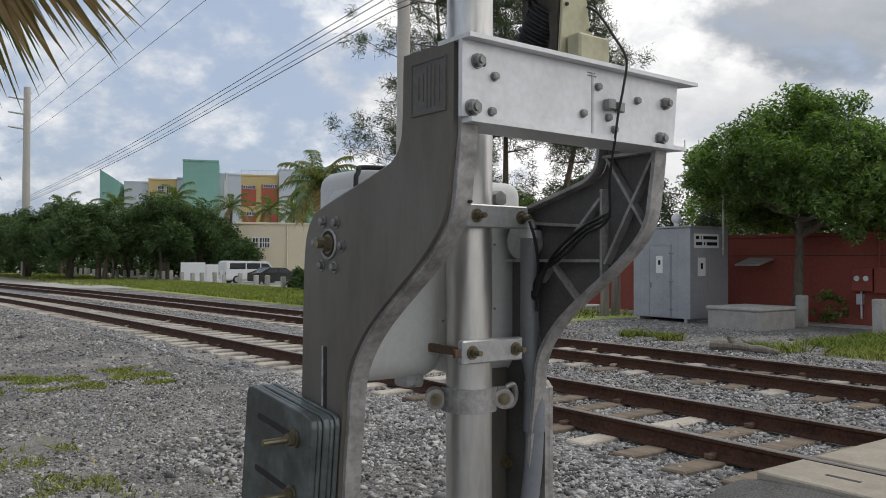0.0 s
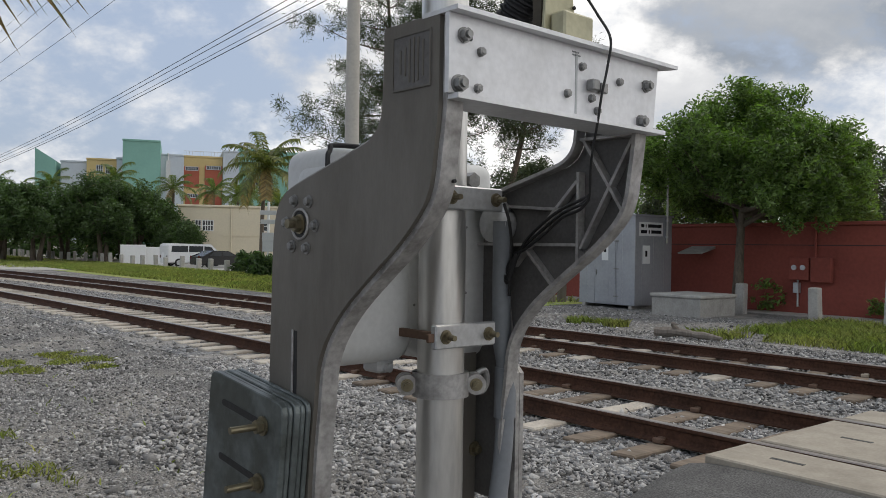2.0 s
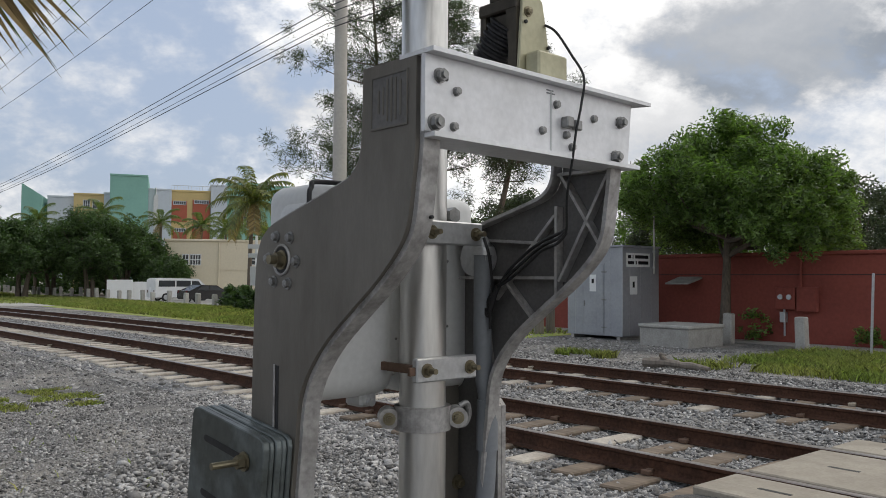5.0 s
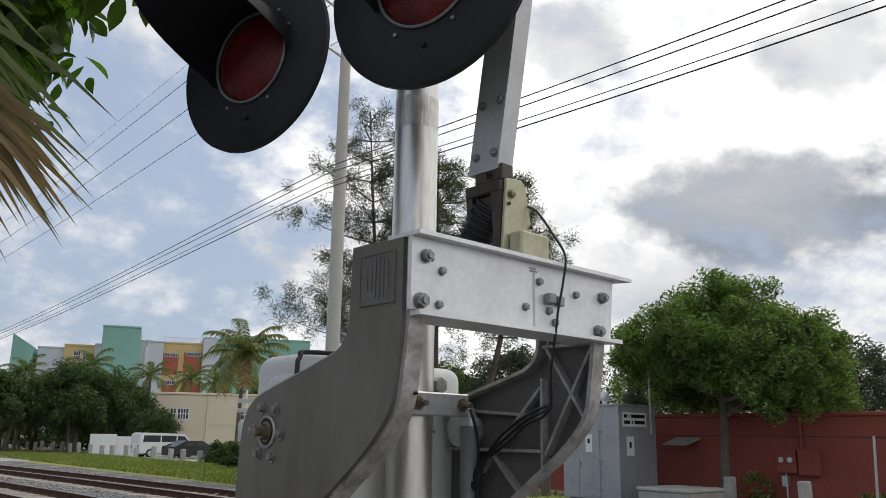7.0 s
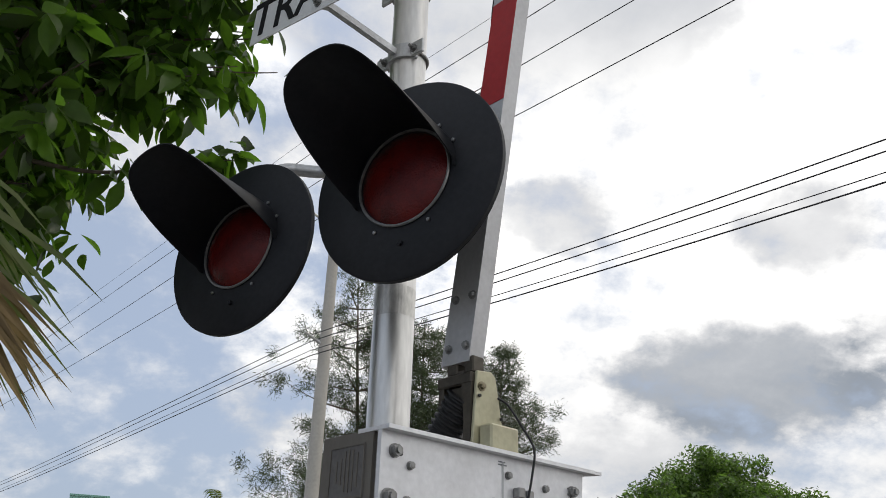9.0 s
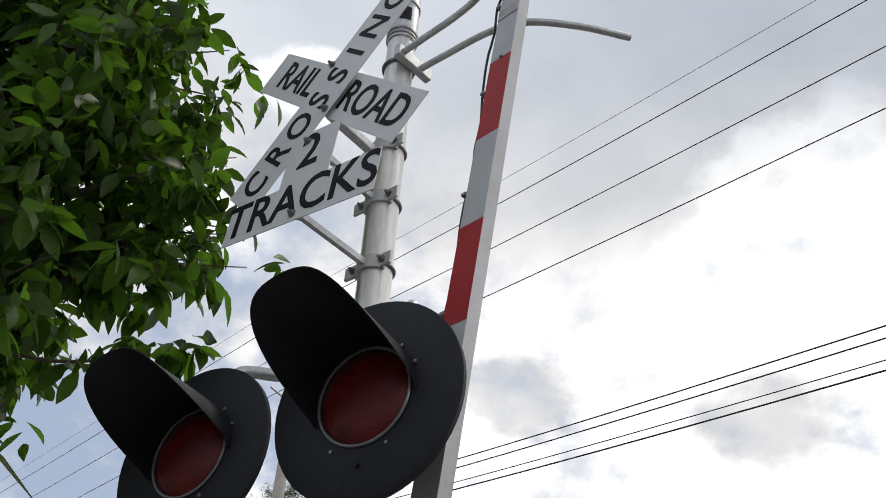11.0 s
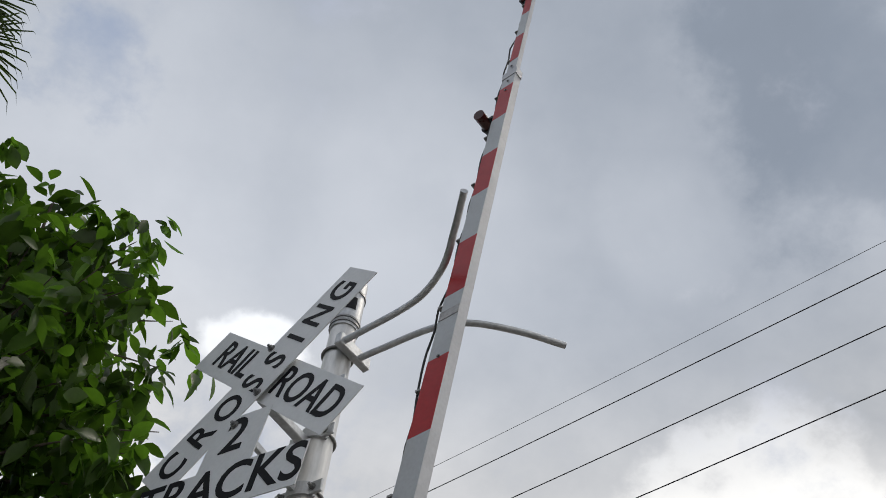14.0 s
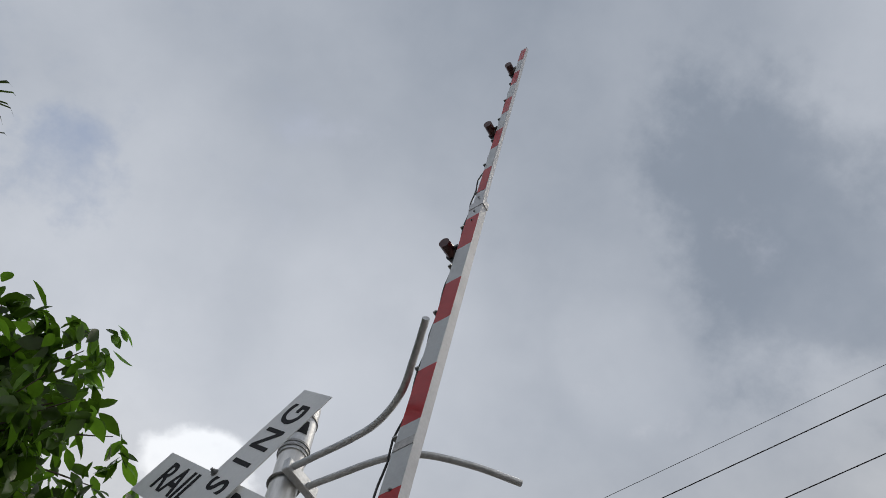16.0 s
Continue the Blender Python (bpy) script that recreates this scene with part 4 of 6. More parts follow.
def slab(bm, x0, x1, half0, z0, half1, z1):
    vs = [bm.verts.new((x, along(z) + s * h, z)) for z, h in ((z0, half0), (z1, half1)) for x, s in ((x0, -1), (x1, -1), (x1, 1), (x0, 1))]
    for f in ((3, 2, 1, 0), (4, 5, 6, 7), (0, 1, 5, 4), (1, 2, 6, 5), (2, 3, 7, 6), (3, 0, 4, 7)):
        bm.faces.new([vs[k] for k in f])


bm = B()
slab(bm, -0.10, -0.045, 0.053, 2.515, 0.047, 6.85)
gate_arm = part("gate_arm", bm, M["arm"], gate, "long aluminium gate arm with red and white stripes")
bm = B()
slab(bm, -0.096, -0.060, 0.036, 6.80, 0.030, 10.42)
part("tip_section", bm, M["arm"], gate_arm)
bm = B()
slab(bm, -0.103, -0.042, 0.052, 6.78, 0.051, 6.86)
part("joint_sleeve", bm, M["arm"], gate_arm)
z, k = 3.30, 0
while z < 10.40:
    z1 = min(z + 0.372, 10.41)
    if not (z < 6.86 < z1):
        h = (0.053 if z < 6.8 else 0.033) - 0.0014 * (z - 2.5) * (1 if z < 6.8 else 0.2)
        bm = B()
        slab(bm, (-0.1015 if z < 6.8 else -0.0975), (-0.1004 if z < 6.8 else -0.0964), h, z, h, z1)
        part("stripe", bm, M["red_sheet"] if k % 2 == 0 else M["grey_sheet"], gate_arm, "red reflective stripe" if k % 2 == 0 else "white reflective stripe")
    z, k = z1 + 0.0005, k + 1
bm = B()
slab(bm, -0.1045, -0.1017, 0.050, 4.64, 0.050, 4.69)
part("splice_band", bm, M["cast_edge"], gate_arm)
for zz in (2.56, 2.70):
    for s in (-0.035, 0.03):
        bolt(gate_arm, (-0.10, along(zz) + s, zz), (-1, 0, 0), 0.009, M["steel"])
for zz in (4.42, 6.60, 6.72, 6.92):
    bolt(gate_arm, (-0.1015, along(zz), zz), (-1, 0, 0), 0.006, M["steel"])
for zz in (6.35, 8.25, 9.85):
    y = along(zz) + (0.055 if zz < 6.8 else 0.033)
    bm = B()
    box(bm, (-0.10, y, zz - 0.015), (-0.07, y + 0.05, zz + 0.015), 0.003)
    lampb = part("arm_lamp", bm, M["rubber"], gate_arm, "small red gate arm lamp")
    bm = B()
    tube(bm, (-0.16, y + 0.055, zz - 0.02), (-0.06, y + 0.06, zz + 0.01), 0.034, seg=16)
    part("lamp_lens", bm, M["lens_dark"], lampb, smooth=True)
    bm = B()
    tube(bm, (-0.06, y + 0.06, zz + 0.01), (0.02, y + 0.06, zz + 0.03), 0.044, 0.03, seg=16)
    part("lamp_back", bm, M["black"], lampb, smooth=True)
# wiring on the arm's back edge
bm = B()
pts = []
for k in range(60):
    zz = 2.70 + 7.1 * k / 59
    pts.append((-0.085 + 0.006 * math.sin(k * 2.1), along(zz) + (0.062 if zz < 6.8 else 0.036) + 0.008 * (k % 6 == 3) + 0.02 * (abs(zz - 4.5) < 0.25) + 0.03 * (abs(zz - 7.1) < 0.25), zz))
sweep(bm, spline(pts, 2), 0.0055, 6)
part("arm_cable", bm, M["rubber"], gate_arm, "thin black cable clipped along the arm", smooth=True)
for k in range(16):
    zz = 2.9 + 0.46 * k
    bm = B()
    y = along(zz) + (0.058 if zz < 6.8 else 0.034)
    box(bm, (-0.104, y - 0.004, zz - 0.006), (-0.075, y + 0.018, zz + 0.006), 0.001)
    part("cable_clip", bm, M["steel"], gate_arm)
# counterweights on the outer face of the side arm, and on the inner one
WT = Matrix.Translation((0, 0.159, 1.222)) @ Matrix.Rotation(radians(6.5), 4, "X")
for k, (x0, x1) in enumerate(((-0.471, -0.458), (-0.486, -0.473), (-0.505, -0.488), (-0.520, -0.507), (-0.540, -0.522))):
    bm = B()
    o = [(-0.160, -0.21), (0.165, -0.21), (0.183, -0.203), (0.190, -0.185), (0.190, 0.185), (0.183, 0.203), (0.165, 0.21), (-0.160, 0.21), (-0.178, 0.203), (-0.185, 0.185), (-0.185, -0.185), (-0.178, -0.203)]
    s = 1.0 - 0.012 * (k % 2)
    prism(bm, [(u * s, v * s) for u, v in o], x0, x1, "x")
    bmesh.ops.bevel(bm, geom=[e for e in bm.edges], offset=0.0025, segments=1, affect="EDGES")
    bm.transform(WT)
    w = part("counterweight", bm, M["weight"], gate, "dark grey steel counterweight plate")
    if k == 4:
        for v in (0.141, -0.003):
            bm = B()
            a, b = Vector((-0.5405, 0.105, v)), Vector((-0.5405, -0.080, v))
            d = (b - a).normalized()
            w0 = math.degrees(math.atan2(d.z, d.y))
            ring = [(e.y + 0.0085 * math.cos(radians(w0 + g - 180)), e.z + 0.0085 * math.sin(radians(w0 + g - 180))) for e, g in [(b, 90 + 20 * i) for i in range(10)] + [(a, 270 + 20 * i) for i in range(10)]]
            prism(bm, ring, a.x, a.x + 0.004, "x")
            bm.transform(Matrix.Translation((-0.0008, 0, 0)) @ WT)
            part("slot", bm, M["rubber"], w, "dark adjusting slot")
            p = WT @ Vector((-0.5415, -0.104, v - 0.003))
            bm = B()
            tube(bm, p, p + Vector((-0.005, 0, 0)), 0.024, seg=20)
            tube(bm, p + Vector((-0.006, 0, 0)), p + Vector((-0.022, 0, 0)), 0.0175, seg=6)
            tube(bm, p + Vector((-0.022, 0, 0)), p + Vector((-0.088, 0, 0)), 0.0088, seg=12)
            part("stud", bm, M["brass"], w, "yellow threaded stud with a nut")
for x0, x1 in ((0.266, 0.282), (0.284, 0.300)):
    bm = B()
    o = [(-0.12, -0.21), (0.20, -0.21), (0.20, 0.19), (0.18, 0.21), (-0.10, 0.21), (-0.12, 0.19)]
    prism(bm, o, x0, x1, "x")
    bm.transform(Matrix.Translation((0, 0.075, 1.22)))
    part("counterweight", bm, M["cast_edge"], gate, "pale grey counterweight plate")

# shaft between the side arms, partly hidden by the housing
bm = B()
tube(bm, (-0.44, 0.018, 1.841), (-0.31, 0.20, 1.841), 0.03, seg=20)
part("shaft_stub", bm, M["galv"], gate, smooth=True)
bm = B()
tube(bm, (0.248, 0.0, 1.86), (0.20, 0.0, 1.86), 0.055, seg=24)
part("shaft_stub", bm, M["galv"], gate, smooth=True)

# guard rods
for pts in ([(-0.065, -0.105, 4.965), (-0.062, -0.22, 4.965), (-0.058, -0.42, 4.965), (-0.075, -0.57, 4.965), (-0.145, -0.73, 4.965), (-0.27, -0.88, 4.965), (-0.40, -1.022, 4.965)],
            [(0.05, -0.105, 4.95), (0.062, -0.22, 4.95), (0.095, -0.48, 4.95), (0.165, -0.645, 4.95), (0.335, -0.808, 4.95), (0.525, -0.94, 4.95)]):
    bm = B()
    sweep(bm, spline(pts, 8), 0.0165, 12)
    part("guard_rod", bm, M["galv"], guard, smooth=True)

# black lead from the arm foot over the beam down to a coil at the drive
lead = thing("lamp_lead", "black cable looping over the beam to the gate drive", "cable", at=GATE)
bm = B()
sweep(bm, spline([(-0.012, -0.464, 2.425), (0.002, -0.488, 2.405), (0.016, -0.524, 2.345), (0.024, -0.556, 2.285), (0.020, -0.552, 2.22), (0.008, -0.545, 2.15), (0.008, -0.535, 2.09), (0.03, -0.50, 2.0), (0.088, -0.452, 1.925), (0.11, -0.42, 1.905), (0.147, -0.33, 1.895)], 8), 0.0032, 8)
part("lead", bm, M["rubber"], lead, smooth=True)
for dz in (0.0, 0.012, -0.012):
    bm = B()
    sweep(bm, spline([(0.10, -0.44, 1.918 + dz * 0.4), (0.125, -0.39, 1.902 + dz), (0.155, -0.31, 1.885 + dz), (0.188, -0.22, 1.848 + dz * 1.4), (0.21, -0.13, 1.80 + dz), (0.212, -0.08, 1.755 - dz), (0.205, -0.05, 1.71), (0.20, -0.07, 1.70 + dz), (0.205, -0.10, 1.77), (0.20, -0.08, 1.74), (0.205, -0.07, 1.66 - dz)], 6), 0.0046, 8)
    part("coil", bm, M["rubber"], lead, smooth=True)
bm = B()
sweep(bm, spline([(0.13, -0.115, 1.915), (0.14, -0.125, 1.87), (0.17, -0.11, 1.80), (0.20, -0.08, 1.755)], 6), 0.0045, 8)
part("lead", bm, M["rubber"], lead, smooth=True)

# ---- railway: ground, ballast, ties, rails, crossing ----
rng = np.random.default_rng(7)
HEAD = 0.224                                   # top of the rails


def across(s, off=0.0):
    return 6.246 + off - 0.00106 * s * s


def rail_xy(s, c):
    p = RAIL @ Vector((s, c, 0))
    return p.x, p.y


def sheet(name, outline, z, mat, label, category, world=True):
    bm = B()
    prism(bm, outline, z - 0.3, z, "z")
    ob = part(name, bm, mat)
    ob.matrix_world = Matrix() if world else RAIL
    return tagged(ob, label, category, kind="structure")


bm = B()
bmesh.ops.create_grid(bm, x_segments=2, y_segments=2, size=3000)
g = part("ground", bm, M["soil"])
g.location.z = -0.04
tagged(g, "flat sandy soil reaching to the horizon", "ground", kind="structure")
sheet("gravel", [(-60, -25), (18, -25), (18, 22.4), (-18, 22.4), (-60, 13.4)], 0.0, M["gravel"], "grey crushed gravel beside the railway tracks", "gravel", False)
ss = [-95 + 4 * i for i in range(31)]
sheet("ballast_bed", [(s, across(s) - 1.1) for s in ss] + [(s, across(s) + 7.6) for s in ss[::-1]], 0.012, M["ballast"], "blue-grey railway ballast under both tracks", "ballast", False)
EDGE = [(-3.95, 5.52), (-3.90, 5.25), (-3.78, 4.80), (-3.62, 4.25), (-3.20, 3.55), (-2.20, 2.95), (-0.40, 2.5), (1.0, 1.6), (1.3, 0.0), (1.5, -25.0)]
bm = B()
rings = [[bm.verts.new((s_ + d * 0.8, c - d * 0.12 * (c < 5.4) + (d * 0.45 if -3.3 < s_ < 1.1 else 0.0), z + 0.012 * noise.noise(Vector((s_ * 2, c * 2, d))))) for s_, c in EDGE] for d, z in ((0.0, -0.03), (0.08, 0.06), (0.20, 0.125), (0.42, 0.165), (0.9, 0.185))]
rings.append([bm.verts.new((11.0, min(c, 5.52), 0.19)) for s_, c in EDGE])
for a, b in zip(rings, rings[1:]):
    for k in range(len(EDGE) - 1):
        bm.faces.new((a[k], a[k + 1], b[k + 1], b[k]))
road = part("asphalt", bm, M["asphalt"], smooth=True)
road.matrix_world = RAIL
tagged(road, "worn grey asphalt ramped up to the level crossing", "road", kind="structure")
sheet("path", [(-30, 21.9), (17, 21.9), (17, 22.95), (-30, 22.95)], 0.02, M["concrete"], "grey concrete path along the red wall", "pavement", False)

RP = [(-0.075, 0.0), (0.075, 0.0), (0.075, 0.012), (0.018, 0.032), (0.010, 0.05), (0.010, 0.125), (0.034, 0.140), (0.036, 0.170), (0.028, 0.178), (-0.028, 0.178), (-0.036, 0.170), (-0.034, 0.140), (-0.010, 0.125), (-0.010, 0.05), (-0.018, 0.032), (-0.075, 0.012)]


def rail(off):
    bm = B()
    pts = [-95 + 2 * i for i in range(56)]
    rings = [[bm.verts.new((s, across(s, off) + u, HEAD - 0.178 + v)) for u, v in RP] for s in pts]
    n = len(RP)
    for a, b in zip(rings, rings[1:]):
        for j in range(n):
            f = bm.faces.new((a[j], a[(j + 1) % n], b[(j + 1) % n], b[j]))
            f.material_index = 1 if j in (7, 8, 9) else 0
    bm.faces.new(rings[0])
    bm.faces.new(rings[-1][::-1])
    return bm


tie_meshes = []
for k in range(4):
    bm = B()
    box(bm, (-0.125, -1.32, -0.12), (0.125, 1.32, 0.022), 0.015)
    for v in bm.verts:
        v.co += noise.noise_vector(v.co * 3 + Vector((k * 7, 0, 0))) * 0.012
    me = bpy.data.meshes.new("tie")
    bmesh.ops.recalc_face_normals(bm, faces=bm.faces)
    bm.to_mesh(me)
    bm.free()
    me.materials.append(M["tie"] if k < 2 else M["tie_wood"])
    tie_meshes.append(me)
clipm = []
for mat in (M["rust"], material("pale_rail_clip", (0.42, 0.36, 0.28), 0.8, 0.0, 0.2, 40, 0.4, 9.0, 0.1)):
    bm = B()
    box(bm, (-0.05, -0.115, 0.0), (0.05, -0.06, 0.045), 0.008)
    box(bm, (-0.03, -0.07, 0.02), (0.03, -0.012, 0.05), 0.006)
    me = bpy.data.meshes.new("clip")
    bm.to_mesh(me)
    bm.free()
    me.materials.append(mat)
    clipm.append(me)
for name, o1, o2 in (("railway_track", 0.0, 1.505), ("railway_track", 4.12, 5.625)):
    tr = thing(name, "rusty steel railway track on weathered ties in ballast", "railway track", "two parallel tracks", RAIL)
    for o in (o1, o2):
        part("rail", rail(o), [M["rail"], M["railhead"]], tr, "rust-brown rail with a worn shiny head")
    s = -46.0
    while s < 9:
        if not (-3.9 < s < 8.5) or o1 > 1:
            ti = new("tie", tie_meshes[int(rng.integers(0, 2)) + (2 if s > -9.5 and rng.random() < 0.75 else 0)])
            ti.parent = tr
            sl = -2 * 0.00106 * s
            ti.matrix_basis = pose(s + rng.normal(0, 0.02), across(s, (o1 + o2) / 2) + rng.normal(0, 0.05), 0.030 + rng.normal(0, 0.004), 0, 0, math.degrees(sl) + rng.normal(0, 0.8))
            if s > -24:
                for o in (o1, o2):
                    if rng.random() < 0.35:
                        cl = new("rail_clip", clipm[int(rng.random() < 0.2)])
                        cl.parent = tr
                        cl.matrix_basis = pose(s, across(s, o), 0.05)
        s += 0.61
# concrete crossing panels
pan = thing("crossing_surface", "pale concrete level crossing panels between and beside the rails", "crossing panel", at=RAIL)
for s0, s1 in ((-3.66, -1.55), (-1.53, 0.87), (0.89, 3.3), (3.32, 5.7)):
    for lo, hi in ((-0.72, -0.085), (0.10, 1.405), (1.60, 2.2), (3.3, 4.03), (4.22, 5.52), (5.72, 6.3)):
        bm = B()
        box(bm, (s0, across(0, lo), 0.03), (s1, across(0, hi), HEAD - 0.004), 0.012)
        pp = part("panel", bm, M["panel"], pan)
        for k in range(2):
            bm = B()
            x = s0 + 0.5 + k * 1.3
            box(bm, (x - 0.13, across(0, (lo + hi) / 2) - 0.022, HEAD - 0.006), (x + 0.13, across(0, (lo + hi) / 2) + 0.022, HEAD - 0.002))
            part("lifting_slot", bm, M["rubber"], pp, "dark lifting slot")

ICO_V = []
bm = B()
bmesh.ops.create_icosphere(bm, subdivisions=1, radius=1.0)
ICO_V = np.array([v.co for v in bm.verts])
ICO_F = np.array([[v.index for v in f.verts] for f in bm.faces])
bm.free()
OCT_V = np.array([(1, 0, 0), (-1, 0, 0), (0, 1, 0), (0, -1, 0), (0, 0, 1), (0, 0, -1)], float)
OCT_F = np.array([(0, 2, 4), (2, 1, 4), (1, 3, 4), (3, 0, 4), (2, 0, 5), (1, 2, 5), (3, 1, 5), (0, 3, 5)])


def fast_mesh(name, v, f):
    """A mesh from arrays of corners and of equal-sided faces."""
    me = bpy.data.meshes.new(name)
    k = f.shape[1]
    me.vertices.add(len(v))
    me.vertices.foreach_set("co", np.ascontiguousarray(v, dtype=np.float32).ravel())
    me.loops.add(f.size)
    me.loops.foreach_set("vertex_index", np.ascontiguousarray(f, dtype=np.int32).ravel())
    me.polygons.add(len(f))
    me.polygons.foreach_set("loop_start", np.arange(0, f.size, k, dtype=np.int32))
    me.update(calc_edges=True)
    me.validate()
    return me


def spins(n):
    q = rng.normal(size=(n, 4))
    q /= np.linalg.norm(q, axis=1)[:, None]
    w, x, y, z = q.T
    return np.stack([1 - 2 * (y * y + z * z), 2 * (x * y - z * w), 2 * (x * z + y * w), 2 * (x * y + z * w), 1 - 2 * (x * x + z * z), 2 * (y * z - x * w),
                     2 * (x * z - y * w), 2 * (y * z + x * w), 1 - 2 * (x * x + y * y)], 1).reshape(n, 3, 3)


def stones(name, places, size, spread, V, F, mat, label):
    n = len(places)
    sc = size * np.exp(rng.normal(0, spread, (n, 1, 1))) * rng.uniform(0.55, 1.25, (n, 1, 3))
    jig = V[None] * rng.uniform(0.42, 1.4, (n, len(V), 1))
    v = np.einsum("nij,nkj->nki", spins(n), jig * sc)
    v[:, :, 2] *= 0.75
    v += places[:, None, :]
    f = (F[None] + (np.arange(n) * len(V))[:, None, None]).reshape(-1, 3)
    ob = part(name, fast_mesh(name, v.reshape(-1, 3), f), mat)
    return tagged(ob, label, "gravel", kind="stuff")


def rail_places(n, s0, s1, c0, c1, z, power=1.0):
    s = s1 - (s1 - s0) * rng.random(n) ** power
    c = rng.uniform(c0, c1, n)
    r = math.radians(-54.52)
    return np.stack([s * math.cos(r) - c * math.sin(r), s * math.sin(r) + c * math.cos(r), np.full(n, z) + rng.normal(0, 0.004, n)], 1)


def patchy(p, scale, keep):
    k = np.array([noise.noise(Vector((x * scale, y * scale, 3.0))) for x, y, _ in p])
    return p[k > keep]


near = rail_places(46000, -13, 1.0, 0.6, 5.4, 0.002, 0.8)
near = near[~((near[:, 0] * 0.58 - near[:, 1] * 0.814 > -3.9) & (near[:, 0] * 0.814 + near[:, 1] * 0.58 > 3.6))]
stones("loose_gravel", patchy(near, 0.9, -0.30), 0.0125, 0.42, ICO_V, ICO_F, M["stone"], "loose grey crushed stones by the tracks")
rock = rail_places(5200, -8.5, -3.4, 2.3, 5.1, 0.006)
rock = rock[~((rock[:, 0] * 0.58 - rock[:, 1] * 0.814 > -4.2) & (rock[:, 0] * 0.814 + rock[:, 1] * 0.58 > 4.4))]
stones("loose_gravel", rock, 0.020, 0.38, ICO_V, ICO_F, M["stone"], "coarse broken rock round the mast foot")
bed = np.concatenate([rail_places(9000, -12, -3.7, 4.7, 6.15, 0.008), rail_places(8000, -14, -3.7, 6.35, 7.65, 0.016), rail_places(16000, -17, 6, 7.8, 10.3, 0.022, 0.9),
                      rail_places(9000, -20, 4, 10.4, 11.85, 0.018), rail_places(16000, -24, 4, 11.9, 14.6, 0.02)])
stones("ballast", bed, 0.027, 0.3, OCT_V, OCT_F, M["stone"], "sharp grey ballast stones between the rails")
far = rail_places(16000, -24, 0, 14.4, 19.6, 0.0)
stones("loose_gravel", far, 0.022, 0.4, OCT_V, OCT_F, M["stone"], "loose grey crushed stones beyond the tracks")
farl = np.concatenate([rail_places(30000, -42, -12, 0.6, 5.6, 0.004, 0.7), rail_places(20000, -42, -12, 4.7, 12.6, 0.016, 0.7)])
stones("loose_gravel", farl, 0.024, 0.4, OCT_V, OCT_F, M["stone"], "loose grey crushed stones by the tracks")


# ---- plants ----
def blades(name, places, height, mat, label, category="grass", wide=0.012, lean=0.35):
    n = len(places)
    a = rng.uniform(0, 2 * math.pi, n)
    h = height * rng.uniform(0.45, 1.25, n)
    side = np.stack([np.cos(a), np.sin(a), np.zeros(n)], 1) * (wide * rng.uniform(0.7, 1.4, n))[:, None]
    tip = rng.normal(0, lean, (n, 2)) * h[:, None]
    top = places + np.stack([tip[:, 0], tip[:, 1], h], 1)
    mid = places + np.stack([tip[:, 0] * 0.3, tip[:, 1] * 0.3, h * 0.6], 1)
    v = np.stack([places - side, places + side, mid + side * 0.8, top, mid - side * 0.8], 1).reshape(-1, 3)
    f = np.arange(n * 5).reshape(-1, 5)
    return tagged(part(name, fast_mesh(name, v, f), mat), label, category, kind="stuff")


def tuft_places(n, s0, s1, c0, c1, scale, keep):
    return patchy(rail_places(n, s0, s1, c0, c1, 0.0), scale, keep)


sheet("verge", [(-140, 13.6), (-60, 13.2), (-21, 14.2), (-17.5, 16.5), (-17.8, 20.8), (-60, 21.9), (-140, 15.5)], 0.012, M["grass"], "overgrown green and straw verge beyond the tracks", "verge", False)
blades("verge_grass", np.concatenate([rail_places(64000, -75, -18, 14.2, 21.6, 0.0, 0.7), rail_places(12000, -110, -60, 12.0, 21.0, 0.0)]), 0.17, M["grass"], "rough green and straw grass beyond the tracks", wide=0.017, lean=0.65)
blades("verge_grass", np.concatenate([tuft_places(36000, -9.9, 4, 15.0, 20.8, 0.35, -0.28), tuft_places(2200, -13.4, -11.9, 14.7, 15.3, 1.6, -0.15), rail_places(500, -10.2, -9, 14.5, 15.6, 0.0)]), 0.16, M["grass"], "green grass growing in the gravel by the path", wide=0.009, lean=0.55)
w1 = np.concatenate([tuft_places(9000, -14.0, -12.0, 0.6, 3.9, 1.6, 0.02), tuft_places(2600, -8.6, -6.0, 0.2, 1.7, 1.9, 0.10), rail_places(160, -13, -5, 0, 3, 0.0)])
blades("weeds", w1, 0.055, M["grass"], "low patches of weeds in the gravel", wide=0.007, lean=0.9)


def leaves(centres, radii, per, size, droop=0.0, long=1.6):
    """Leaf faces scattered in clumps, each a folded kite."""
    c = np.repeat(centres, per, axis=0)
    r = np.repeat(radii, per)
    n = len(c)
    d = rng.normal(size=(n, 3))
    d /= np.linalg.norm(d, axis=1)[:, None]
    p = c + d * (r * rng.random(n) ** 0.45)[:, None]
    R = spins(n)
    s = (size * np.exp(rng.normal(0, 0.25, n)))[:, None, None]
    kite = np.array([(-long, 0, 0), (0, -0.55, 0.12), (long, 0, 0), (0, 0.55, 0.12)]) * 0.5
    v = np.einsum("nij,kj->nki", R, kite) * s
    v[:, :, 2] *= 0.8
    return (v + p[:, None]).reshape(-1, 3), np.arange(n * 4).reshape(-1, 4)


